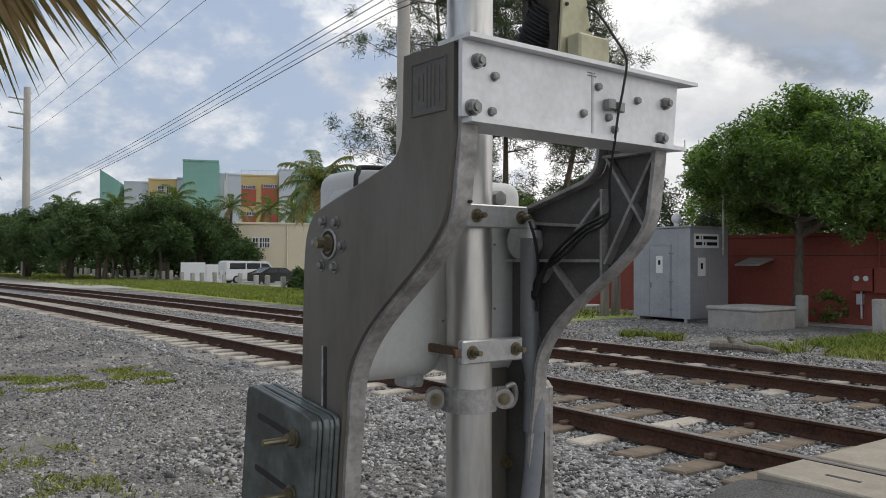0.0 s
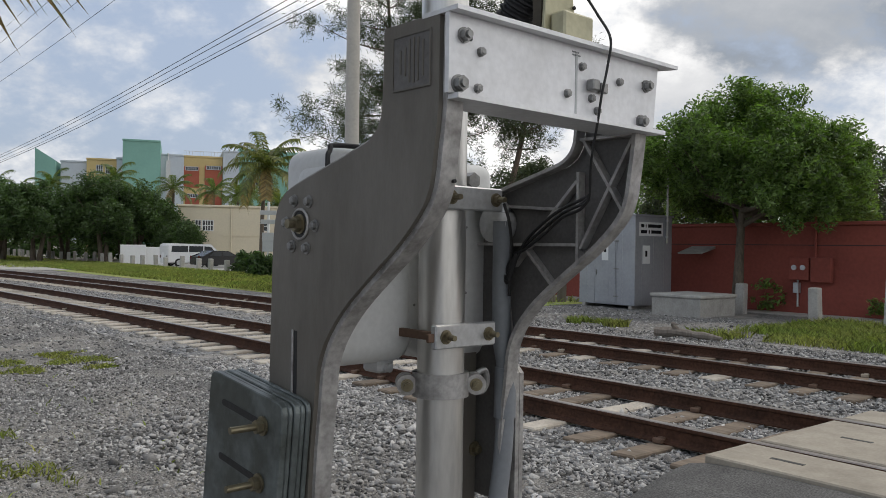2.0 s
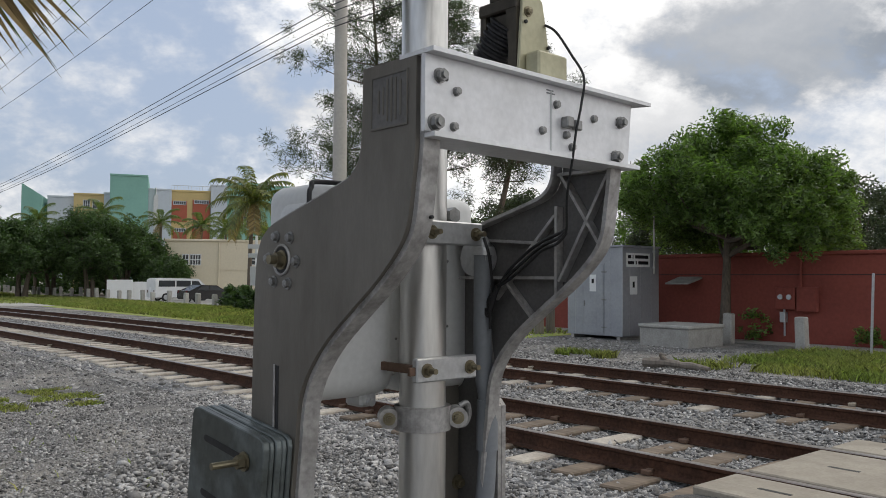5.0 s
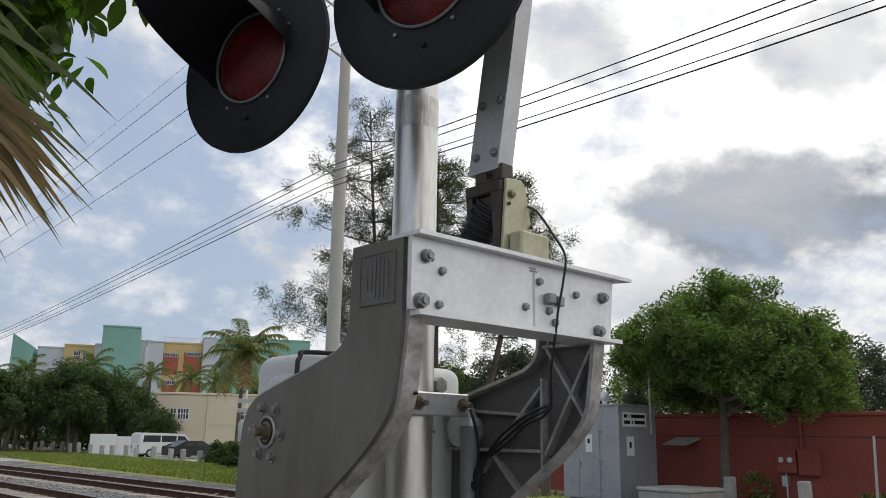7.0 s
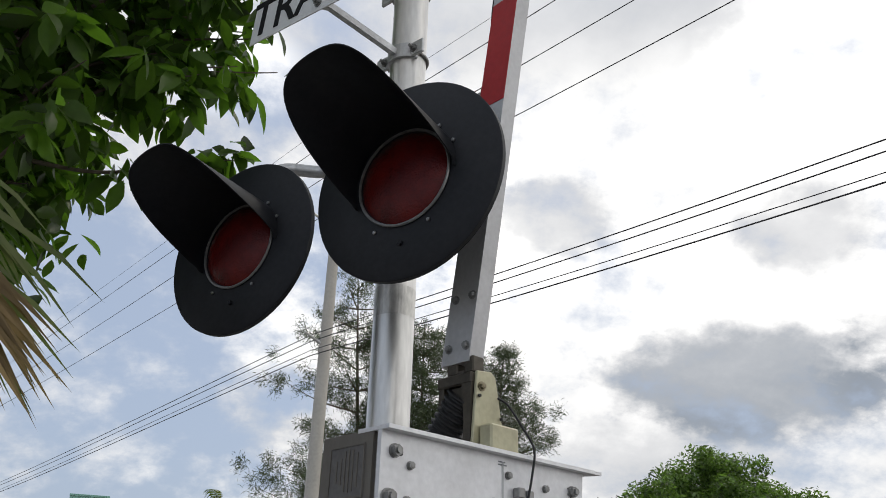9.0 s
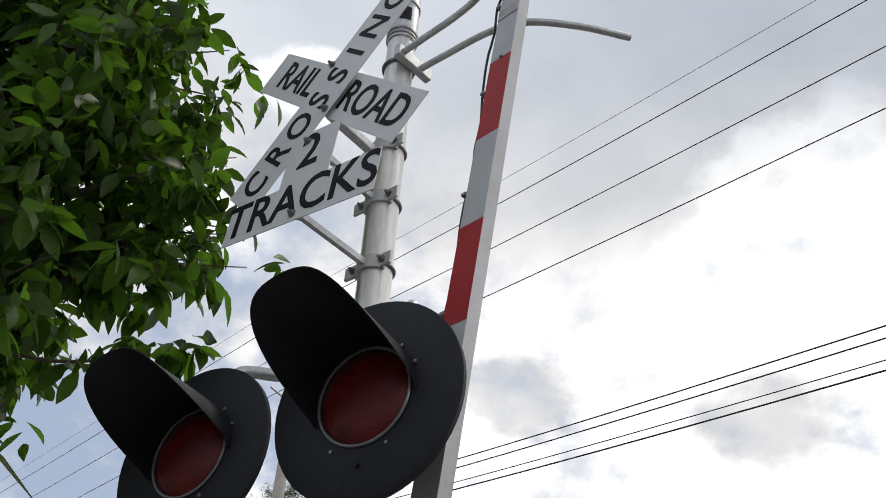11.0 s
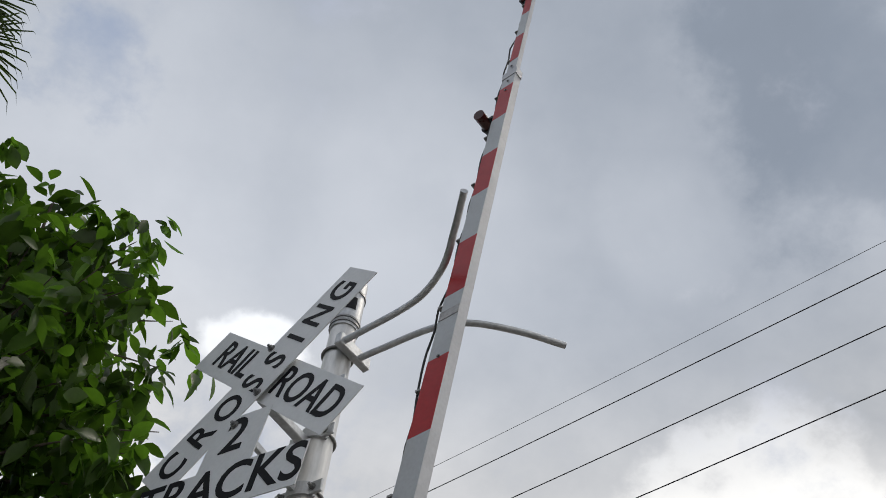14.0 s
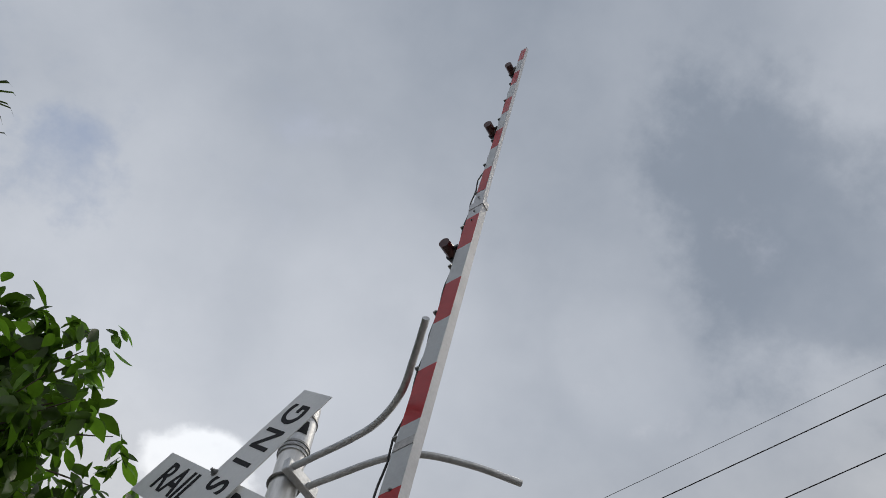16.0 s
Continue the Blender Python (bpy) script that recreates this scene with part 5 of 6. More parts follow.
def crown_clumps(centre, rx, rz, n, shell=0.35, flat_under=0.5, lumps=0.28):
    d = rng.normal(size=(n * 3, 3))
    d /= np.linalg.norm(d, axis=1)[:, None]
    d = d[d[:, 2] > -flat_under][:n]
    bumps = np.array([1 + lumps * noise.noise(Vector(q) * 2.6 + Vector(centre)) for q in d])
    rad = (1 - shell * rng.random(len(d))) * bumps
    return np.array(centre) + d * rad[:, None] * np.array([rx, rx, rz])


def tree(name, foot, height, rx, rz, mat, label, clumps, per, leaf, trunk_r=0.16, clump_r=0.5, limbs=6, lean=(0, 0), stems=1, group="", shell=0.35, lumps=0.28, keep=None):
    t = thing(name, label, "tree", group, Matrix.Translation(foot))
    bm = B()
    zc = height - rz
    for k in range(stems):
        o = Vector((rng.normal(0, 0.25), rng.normal(0, 0.25), 0)) if stems > 1 else Vector((0, 0, 0))
        pts = spline([o + Vector((0, 0, -0.1)), o * 1.6 + Vector((lean[0] * 0.3, lean[1] * 0.3, zc * 0.45)), o * 3 + Vector((lean[0], lean[1], zc + rz * 0.4))], 5)
        sweep(bm, pts, lambda u: trunk_r * (1.15 - 0.8 * u), 10)
    part("trunk", bm, M["bark"], t, smooth=True)
    for k in range(limbs):
        a = 2 * math.pi * k / limbs + rng.uniform(-0.4, 0.4)
        z0 = zc * rng.uniform(0.5, 0.95)
        bm = B()
        e = Vector((math.cos(a) * rx * 0.8, math.sin(a) * rx * 0.8, zc + rz * rng.uniform(-0.2, 0.7)))
        b0 = Vector((lean[0] * 0.5, lean[1] * 0.5, z0))
        sweep(bm, spline([b0, b0.lerp(e, 0.45) + Vector((0, 0, -0.15 * rz)), e], 5), lambda u: trunk_r * 0.5 * (1.1 - u), 6)
        part("limb", bm, M["bark"], t)
    cc = crown_clumps((lean[0], lean[1], zc), rx, rz, clumps, shell, lumps=lumps)
    if keep:
        cc = np.array([q for q in cc if keep(q)])
    v, f = leaves(cc, np.full(len(cc), clump_r) * rng.uniform(0.6, 1.3, len(cc)), per, leaf)
    part("crown", fast_mesh("crown", v, f), mat, t)
    return t


tree("shade_tree", (10.32, 23.65, 0), 6.4, 3.5, 2.7, M["leaf_shade"], "round bright green shade tree before the red wall", 540, 310, 0.088, 0.17, 0.46, 8, lean=(0.15, -0.1), shell=0.55, lumps=0.20, keep=lambda q: q[2] > 3.1 - 0.5 * (q[0] + 0.6) if q[0] < -0.6 else q[2] > 2.45)
for x, y, h, rx, rz in ((-30.5, 72, 8.0, 4.4, 3.7), (-25.2, 74, 8.7, 4.8, 4.0), (-22.3, 75, 7.9, 3.3, 3.6), (-36, 78, 8.2, 5.0, 3.9), (-43, 84, 8.0, 5.4, 3.7), (-51, 92, 8.4, 5.6, 3.9), (-18.7, 74, 3.9, 1.7, 1.7), (-60, 104, 8.4, 6, 4.0), (-72, 118, 8.8, 6, 4.2), (-33, 86, 8.6, 5, 4.1), (-26.5, 84, 8.2, 4.0, 4)):
    tree("street_oak", (x, y, 0), h * 0.84, rx * 0.94, rz * 0.82, M["leaf_oak"], "dark green dense street oak with low crown", 240, 170, 0.19, 0.24, 0.72, 6, stems=2, group="row of oaks along the car park", shell=0.45, lumps=0.4)
for x, y, h, rx, rz in ((17.5, 46, 6.9, 2.6, 2.4), (21.5, 44, 7.2, 3.0, 2.6), (26, 42, 7.4, 3.4, 2.8), (8.0, 46, 7.0, 2.4, 2.6), (12, 50, 7.0, 3.0, 3.2), (4.5, 48, 6.0, 2.0, 2.4), (18, 48, 6.5, 4, 3), (23.5, 46, 6.8, 4, 3.1), (30, 44, 7, 4, 3.2), (36, 42, 8, 4, 3.6)):
    tree("background_tree", (x, y, 0), h, rx, rz, M["leaf_pine"] if h > 6.85 else M["leaf_fresh"], "thin green tree behind the red building", 120, 150, 0.13, 0.14, 0.55, 7, group="trees behind the red building")


def feathery(name, foot, stems, label):
    """A tall open tree: ascending limbs from several stems, each with sprays of fine drooping needles."""
    t = thing(name, label, "tree", "", Matrix.Translation(foot))
    cs, ds = [], []
    for ox, oy, height, low, spread in stems:
        top = Vector((ox, oy, height))
        root = Vector((0.25 * ox, 0.2 * oy, -0.1))
        axis = spline([root, root.lerp(top, 0.45) + Vector((0.18 * ox, 0, 0)), top], 10)
        bm = B()
        sweep(bm, axis, lambda u: 0.19 * (1.06 - u), 8)
        part("trunk", bm, M["bark"], t, smooth=True)
        for j in range(46):
            u = low + (0.99 - low) * ((j + rng.random()) / 46)
            b0 = axis[min(len(axis) - 1, int(u * (len(axis) - 1)))].copy()
            a = j * 2.4 + rng.uniform(-0.4, 0.4)
            k = (u - low) / (1 - low)
            ln = spread * (0.16 + 1.05 * (1 - k) ** 0.8) * min(1.0, 0.45 + 2.2 * k) * rng.uniform(0.6, 1.15)
            e = b0 + Vector((math.cos(a) * ln, math.sin(a) * ln * 0.8, ln * rng.uniform(0.1, 0.6)))
            bm = B()
            pts = spline([b0, b0.lerp(e, 0.5) + Vector((0, 0, -0.06 * ln)), e], 4)
            sweep(bm, pts, lambda w: 0.040 * (1.1 - w), 5)
            part("limb", bm, M["bark"], t)
            for q in range(max(4, int(ln * 5.5))):
                w = rng.uniform(0.22, 1.04)
                c = pts[0].lerp(pts[-1], w) + Vector(rng.normal(0, 0.17 + 0.05 * ln, 3))
                cs.append(c)
                ds.append((e - b0).normalized() * 0.5 + Vector((0, 0, 0.35)))
    c, d = np.array(cs), np.array(ds)
    per = 84
    c, d = np.repeat(c, per, axis=0), np.repeat(d, per, axis=0)
    n = len(c)
    d = d + rng.normal(0, 0.55, (n, 3))
    d /= np.linalg.norm(d, axis=1)[:, None]
    side = np.cross(d, rng.normal(size=(n, 3)))
    side *= (0.0125 * rng.uniform(0.6, 1.5, n) / np.linalg.norm(side, axis=1))[:, None]
    ln = rng.uniform(0.12, 0.34, n)[:, None]
    c = c + rng.normal(0, 0.15, (n, 3))
    tip = c + d * ln
    tip[:, 2] -= 0.25 * ln[:, 0]
    mid = c + d * ln * 0.5
    v = np.stack([c, mid - side, tip, mid + side], 1).reshape(-1, 3)
    part("crown", fast_mesh("crown", v, np.arange(n * 4).reshape(-1, 4)), M["leaf_pine"], t)
    return t


feathery("she_oak", (2.6, 34.0, 0), ((-3.1, 0.0, 16.3, 0.24, 4.5), (0.1, 0.9, 14.4, 0.54, 4.0), (3.6, -0.4, 13.3, 0.52, 2.6)), "tall feathery grey-green tree with open ascending limbs")


def palm(name, foot, height, crown, label, fronds=18, lean=(0.3, 0.0), mat=None, blade=0.035):
    t = thing(name, label, "palm tree", "", Matrix.Translation(foot))
    bm = B()
    top = Vector((lean[0], lean[1], height))
    sweep(bm, spline([(0, 0, -0.1), (lean[0] * 0.2, lean[1] * 0.2, height * 0.5), top], 8), lambda u: 0.19 - 0.07 * u, 10)
    part("trunk", bm, M["bark"], t, smooth=True)
    for k in range(fronds):
        a = 2.399 * k + rng.uniform(-0.25, 0.25)
        el = 1.25 - 1.75 * (k + 0.5) / fronds + rng.uniform(-0.12, 0.12)
        ln = crown * rng.uniform(0.85, 1.1)
        p, rib, steps = top.copy(), [top.copy()], 15
        for i in range(steps):
            p = p + Vector((math.cos(a) * math.cos(el), math.sin(a) * math.cos(el), math.sin(el))) * (ln / steps)
            el = max(-1.45, el - (0.03 + 0.0082 * i))
            rib.append(p.copy())
        vs, fs = [], []
        for i in range(1, len(rib)):
            u = i / steps
            dd = (rib[i] - rib[i - 1]).normalized()
            sd = dd.cross(Vector((0, 0, 1))).normalized()
            for sgn in (-1, 1):
                for w in range(2):
                    l = crown * 0.30 * (0.35 + 1.5 * u * (1.25 - u)) * rng.uniform(0.8, 1.15)
                    q = rib[i] - dd * (w * 0.5 * ln / steps)
                    m1 = q + sd * sgn * l * 0.42 + dd * l * 0.22 + Vector((0, 0, -l * 0.08))
                    tip = q + sd * sgn * l * 0.62 + dd * l * 0.45 + Vector((0, 0, -l * rng.uniform(0.35, 0.75)))
                    b = len(vs)
                    h = dd * blade * crown / 2
                    vs += [q - h * 0.7, q + h * 0.7, m1 + h, m1 - h, tip]
                    fs += [(b, b + 1, b + 2, b + 3), (b + 3, b + 2, b + 4)]
            b = len(vs)
            r = 0.012 * crown * (1.2 - u)
            vs += [rib[i - 1] - sd * r, rib[i - 1] + sd * r, rib[i] + sd * r, rib[i] - sd * r]
            fs.append((b, b + 1, b + 2, b + 3))
        part("frond", mesh_of("frond", vs, fs), (mat or M["leaf_palm"]) if k < fronds * 0.86 or rng.random() < 0.5 else M["leaf_dry"], t)
    return t


palm("coconut_palm", (-10.4, 67, 0), 8.15, 3.9, "coconut palm with yellow-green drooping fronds", 24, mat=M["leaf_coco"], blade=0.032)
for x, y, h, c in ((-22.5, 86, 8.8, 2.2), (-38.5, 95, 9.6, 2.4), (-15.5, 84, 8.0, 2.0), (-30.5, 92, 10.3, 2.6), (-11, 80, 6.6, 2.2), (-47, 100, 9.6, 2.4), (-15.6, 92, 8.6, 2.4), (-20.5, 96, 9.2, 2.4)):
    palm("cabbage_palm", (x, y, 0), h * 0.86, c * 1.15, "palm standing among the trees by the coloured building", 16, (0.1, 0.1), blade=0.03)
hedge = thing("boundary_hedge", "dark green hedge in the shade behind the oaks", "hedge")
cc = np.array([(x + rng.normal(0, 0.5), y + rng.normal(0, 0.5), rng.uniform(0.2, 2.6)) for x, y in ((-21 - 62 * u, 84 + 46 * u) for u in rng.random(420))])
v, f = leaves(cc, np.full(len(cc), 0.8), 26, 0.45)
part("foliage", fast_mesh("foliage", v, f), M["leaf_oak"], hedge)
for x, y in ((-7.6, 47.5), (-6.9, 45.4), (-9.0, 51)):
    t = thing("shrub", "dark green leafy shrub by the verge posts", "shrub", "shrubs", Matrix.Translation((x, y, 0)))
    cc = crown_clumps((0, 0, 0.45), 0.62, 0.75, 40, 0.5, 0.6, 0.6)
    v, f = leaves(cc, np.full(len(cc), 0.3), 45, 0.2)
    part("foliage", fast_mesh("foliage", v, f), M["leaf_oak"], t)

# ---- far side: signal hut, slab, posts, red building ----
hut = thing("signal_hut", "grey sheet aluminium signal hut with a door and notices", "signal hut", at=RAIL @ Matrix.Translation((-16.3, 20.7, 0)))
W, D, H = 1.08, 0.92, 2.86
bm = B()
box(bm, (-W, -D, 0.10), (W, D, H - 0.06), 0.012)
part("body", bm, M["hut"], hut)
bm = B()
box(bm, (-W - 0.04, -D - 0.04, H - 0.058), (W + 0.04, D + 0.04, H), 0.012)
roof = part("roof", bm, M["hut"], hut)
for x in (-0.9, 0.9):
    bm = B()
    box(bm, (x - 0.06, -D + 0.02, -0.02), (x + 0.06, D - 0.02, 0.098), 0.005)
    part("skid", bm, M["concrete"], hut)
bm = B()
box(bm, (-0.42, -D - 0.022, 0.16), (0.36, -D - 0.001, 2.28), 0.006)
door = part("door", bm, M["hut"], hut)
bm = B()
for x in (-0.47, 0.38):
    box(bm, (x, -D - 0.012, 0.12), (x + 0.03, -D - 0.0005, 2.33), 0.003)
box(bm, (-0.47, -D - 0.012, 2.30), (0.41, -D - 0.0005, 2.33), 0.003)
part("door_frame", bm, M["hut"], hut)
for z in (0.36, 1.2, 2.05):
    bm = B()
    box(bm, (0.30, -D - 0.032, z - 0.02), (0.50, -D - 0.0225, z + 0.02), 0.003)
    part("hinge", bm, M["steel"], door)
bm = B()
box(bm, (-0.38, -D - 0.05, 1.0), (-0.34, -D - 0.0225, 1.16), 0.004)
part("door_handle", bm, M["steel"], door)
bm = B()
for k in range(9):
    box(bm, (-0.20, -D - 0.03, 0.36 + k * 0.055), (0.12, -D - 0.0225, 0.395 + k * 0.055), 0.002)
part("louvre", bm, M["hut"], door)
for lo, hi in (((-0.16, -D - 0.026, 1.45), (0.09, -D - 0.0225, 1.97)),):
    bm = B()
    box(bm, lo, hi)
    nt_ = part("notice", bm, M["paper"], hut, "white paper notice")
    bm = B()
    box(bm, (-0.08, -D - 0.028, 1.70), (0.01, -D - 0.0262, 1.84))
    part("notice_mark", bm, M["ink"], nt_)
bm = B()
box(bm, (W + 0.0005, -0.56, 1.37), (W + 0.004, -0.20, 1.92))
nt_ = part("notice", bm, M["paper"], hut, "white paper notice")
bm = B()
box(bm, (W + 0.0042, -0.43, 1.58), (W + 0.006, -0.33, 1.76))
part("notice_mark", bm, M["ink"], nt_)
bm = B()
box(bm, (W + 0.0005, -0.74, 2.21), (W + 0.006, 0.44, 2.63), 0.002)
bd = part("name_board", bm, M["paper"], hut, "white board with black bars for lettering")
for z, gaps in ((2.515, (-0.66, -0.50, -0.43, -0.39, -0.31, 0.36)), (2.335, (-0.66, -0.36, -0.28, -0.22, -0.15, 0.36))):
    for a, b in zip(gaps[::2], gaps[1::2]):
        bm = B()
        box(bm, (W + 0.0062, a, z - 0.05), (W + 0.008, b, z + 0.05))
        part("text_bar", bm, M["ink"], bd)
for x in (-0.75, 0.62):
    bm = B()
    box(bm, (x - 0.004, -D - 0.006, 0.12), (x + 0.004, -D - 0.0005, H - 0.08))
    part("panel_seam", bm, M["galv"], hut)
for y in (-0.02, 0.5, -0.6):
    bm = B()
    box(bm, (W + 0.0005, y - 0.004, 0.12), (W + 0.006, y + 0.004, 2.2))
    part("panel_seam", bm, M["galv"], hut)
bm = B()
tube(bm, (-0.55, -D - 0.001, 2.55), (-0.55, -D - 0.08, 2.50), 0.07, seg=14)
part("vent_hood", bm, M["galv"], hut)
bm = B()
tube(bm, (0.1, -0.3, H), (0.1, -0.3, H + 0.18), 0.08, seg=14)
bmesh.ops.create_uvsphere(bm, u_segments=16, v_segments=8, radius=0.16, matrix=Matrix.Translation((0.1, -0.3, H + 0.26)))
part("roof_vent", bm, M["white"], hut, smooth=True)
ant = thing("yagi_antenna", "thin aluminium antenna on a mast fixed to the hut", "antenna", at=RAIL @ Matrix.Translation((-15.17, 21.3, 0)))
bm = B()
tube(bm, (0, 0, 2.0), (0, 0, 5.2), 0.032, seg=8)
part("antenna_mast", bm, M["pole_concrete"], ant)
bm = B()
tube(bm, (0, 0, 5.1), (-0.75, -0.95, 5.06), 0.02, seg=6)
bo = part("boom", bm, M["pole_concrete"], ant)
for u in (0.25, 0.6, 0.95):
    bm = B()
    p = Vector((-0.75 * u, -0.95 * u, 5.1))
    tube(bm, p + Vector((0, 0, -0.40)), p + Vector((0, 0, 0.42)), 0.015, seg=6)
    part("element", bm, M["pole_concrete"], bo)
for z in (2.2, 2.7):
    bm = B()
    box(bm, (-0.05, -0.03, z - 0.03), (0.03, 0.03, z + 0.03), 0.004)
    part("bracket", bm, M["galv"], ant)

vault = thing("concrete_vault", "low weathered concrete vault with a cap slab", "concrete block", at=RAIL @ Matrix.Translation((-13.15, 19.7, 0)))
bm = B()
box(bm, (-0.78, -0.85, -0.05), (0.78, 0.85, 0.50), 0.02)
part("body", bm, M["concrete"], vault)
bm = B()
box(bm, (-0.82, -0.89, 0.501), (0.82, 0.89, 0.60), 0.025)
part("cap", bm, M["concrete"], vault)

pm = []
for k in range(3):
    bm = B()
    box(bm, (-0.14, -0.14, -0.1), (0.14, 0.14, 0.86), 0.03)
    for v in bm.verts:
        v.co += noise.noise_vector(v.co * 2 + Vector((k * 5, 1, 0))) * 0.03
    me = bpy.data.meshes.new("post")
    bm.to_mesh(me)
    bm.free()
    me.materials.append(M["concrete"])
    pm.append(me)
spots = [(-12.85, 21.55), (-10.3, 20.9)] + [(-24.5 - 2.55 * k, 21.6 - 0.00035 * max(0, k - 14) ** 2) for k in range(46)]
for k, (s, c) in enumerate(spots):
    ob = tagged(new("concrete_post", pm[k % 3]), "short square weathered concrete post in the verge", "post", "row of concrete posts")
    ob.matrix_world = RAIL @ pose(s + rng.normal(0, 0.12), c + rng.normal(0, 0.08), rng.normal(0, 0.05), rng.normal(0, 2.0), rng.normal(0, 2.0), rng.uniform(-8, 8))
for x, y, h, lab in ((5.75, 27.0, 2.3, 0.16),):
    tp = thing("timber_post", "dark weathered timber post beside the signal hut", "post", at=Matrix.Translation((x, y, 0)))
    bm = B()
    tube(bm, (0, 0, -0.1), (0.03, 0, h), lab, lab * 0.85, seg=12)
    part("shaft", bm, M["wood"], tp)
    tp = thing("timber_post", "short dark timber stub beside the signal hut", "post", at=Matrix.Translation((x - 0.42, y - 0.3, 0)))
    bm = B()
    tube(bm, (0, 0, -0.1), (0, 0, 1.2), 0.15, 0.14, seg=12)
    part("shaft", bm, M["wood"], tp)
bench = thing("metal_stand", "low grey metal stand on thin legs", "stand", at=Matrix.Translation((4.75, 27.2, 0)))
bm = B()
box(bm, (-0.5, -0.3, 0.30), (0.5, 0.3, 0.36), 0.01)
part("top", bm, M["galv"], bench)
for sx in (-0.45, 0.45):
    for sy in (-0.25, 0.25):
        bm = B()
        tube(bm, (sx, sy, -0.02), (sx, sy, 0.30), 0.02, seg=8)
        part("leg", bm, M["galv"], bench)
wp = thing("marker_post", "leaning thin white marker post by the path", "post", at=RAIL @ pose(-8.3, 20.2, 0, 2, 3, 0))
bm = B()
box(bm, (-0.03, -0.012, -0.1), (0.03, 0.012, 2.0), 0.004)
part("post", bm, M["galv"], wp)
log = thing("driftwood_log", "grey weathered log lying in the gravel", "log", at=pose(6.1, 15.9, 0.05, 0, 0, 8) @ Matrix.Scale(0.62, 4))
bm = B()
sweep(bm, spline([(-0.95, 1.0, 0.10), (-0.5, 0.55, 0.14), (0.0, 0.0, 0.08), (0.5, -0.6, 0.02)], 5), lambda u: 0.16 * (1.1 - 0.55 * u), 9)
for v in bm.verts:
    v.co += noise.noise_vector(v.co * 4) * 0.05
part("trunk", bm, M["wood"], log)
bm = B()
sweep(bm, spline([(-0.45, 0.5, 0.22), (-0.65, 0.45, 0.42), (-0.55, 0.2, 0.40)], 5), lambda u: 0.08 * (1.2 - u), 7)
part("stub", bm, M["wood"], log)

red = thing("red_building", "low brick-red rendered building with parapet and meters", "building", at=RAIL)
bm = B()
box(bm, (-30, 23.0, -0.1), (24, 31.0, 2.55), 0.02)
part("wall", bm, M["red_wall"], red)
bm = B()
box(bm, (-30.06, 22.94, 2.551), (24.06, 31.06, 2.66), 0.02)
part("parapet", bm, M["red_wall"], red)
bm = B()
prism(bm, [(22.99, 1.86), (22.2, 1.68), (22.2, 1.72), (22.99, 1.93)], -15.4, -14.55, "x")
part("awning", bm, M["concrete"], red, "small pale awning")
for s, c, lo, hi in ((-11.72, 22.985, 0.98, 1.62), (-11.09, 22.985, 0.93, 1.64)):
    bm = B()
    box(bm, (s - 0.30, c - 0.20, lo), (s + 0.28, c - 0.002, hi), 0.015)
    mb = part("meter_box", bm, M["red_wall"], red, "red-painted meter box")
    for u in (-0.14, 0.12):
        if s < -11.37:
            bm = B()
            tube(bm, (s + u, c - 0.201, hi - 0.28), (s + u, c - 0.24, hi - 0.28), 0.075, seg=16)
            part("meter", bm, M["galv"], mb)
for s, z0, z1, r in ((-11.82, 0.2, 1.0, 0.03), (-11.32, 1.6, 2.9, 0.035), (-11.77, 0.6, 0.9, 0.0)):
    bm = B()
    if r:
        tube(bm, (s, 22.94, z0), (s, 22.94, z1), r, seg=8)
        part("wall_conduit", bm, M["red_wall"] if z1 > 2 else M["galv"], red)
    else:
        box(bm, (s - 0.14, 22.82, z0), (s + 0.02, 22.996, z1), 0.01)
        part("meter_box", bm, M["galv"], red, "small grey meter box")
bm = B()
box(bm, (-30, 22.99, 1.98), (24, 22.996, 2.0))
part("wall_cable", bm, M["wire"], red)
for s, c in ((-5.8, 25.0), (-6.4, 24.6), (-13.0, 26)):
    tv = thing("roof_ventilator", "pale round ventilator on the red building's roof", "roof vent", "roof vents", RAIL @ Matrix.Translation((s, c, 2.66)))
    bm = B()
    tube(bm, (0, 0, -0.02), (0, 0, 0.18), 0.12, seg=14)
    part("neck", bm, M["galv"], tv)
    bm = B()
    bmesh.ops.create_uvsphere(bm, u_segments=18, v_segments=10, radius=0.19, matrix=Matrix.Translation((0, 0, 0.30)))
    part("head", bm, M["galv"], tv, smooth=True)
for s, c, h in ((-12.6, 22.5, 0.9), (-9.3, 22.6, 0.5), (-6.2, 22.6, 0.45)):
    x, y = rail_xy(s, c)
    t = thing("wall_weed", "leggy green weed at the foot of the red wall", "plant", "weeds by the wall", Matrix.Translation((x, y, 0.02)))
    cc = np.array([(rng.normal(0, 0.22), rng.normal(0, 0.15), rng.uniform(0.1, h)) for _ in range(22)])
    v, f = leaves(cc, np.full(22, 0.13), 14, 0.10)
    part("foliage", fast_mesh("foliage", v, f), M["leaf_fresh"], t)

# ---- car park side: cream building, coloured building, vehicles, poles ----


def facing(x, y):
    """A frame on the ground at x, y whose -y side looks back towards the mast."""
    return Matrix.Translation((x, y, 0)) @ Matrix.Rotation(math.atan2(-x, y), 4, "Z")


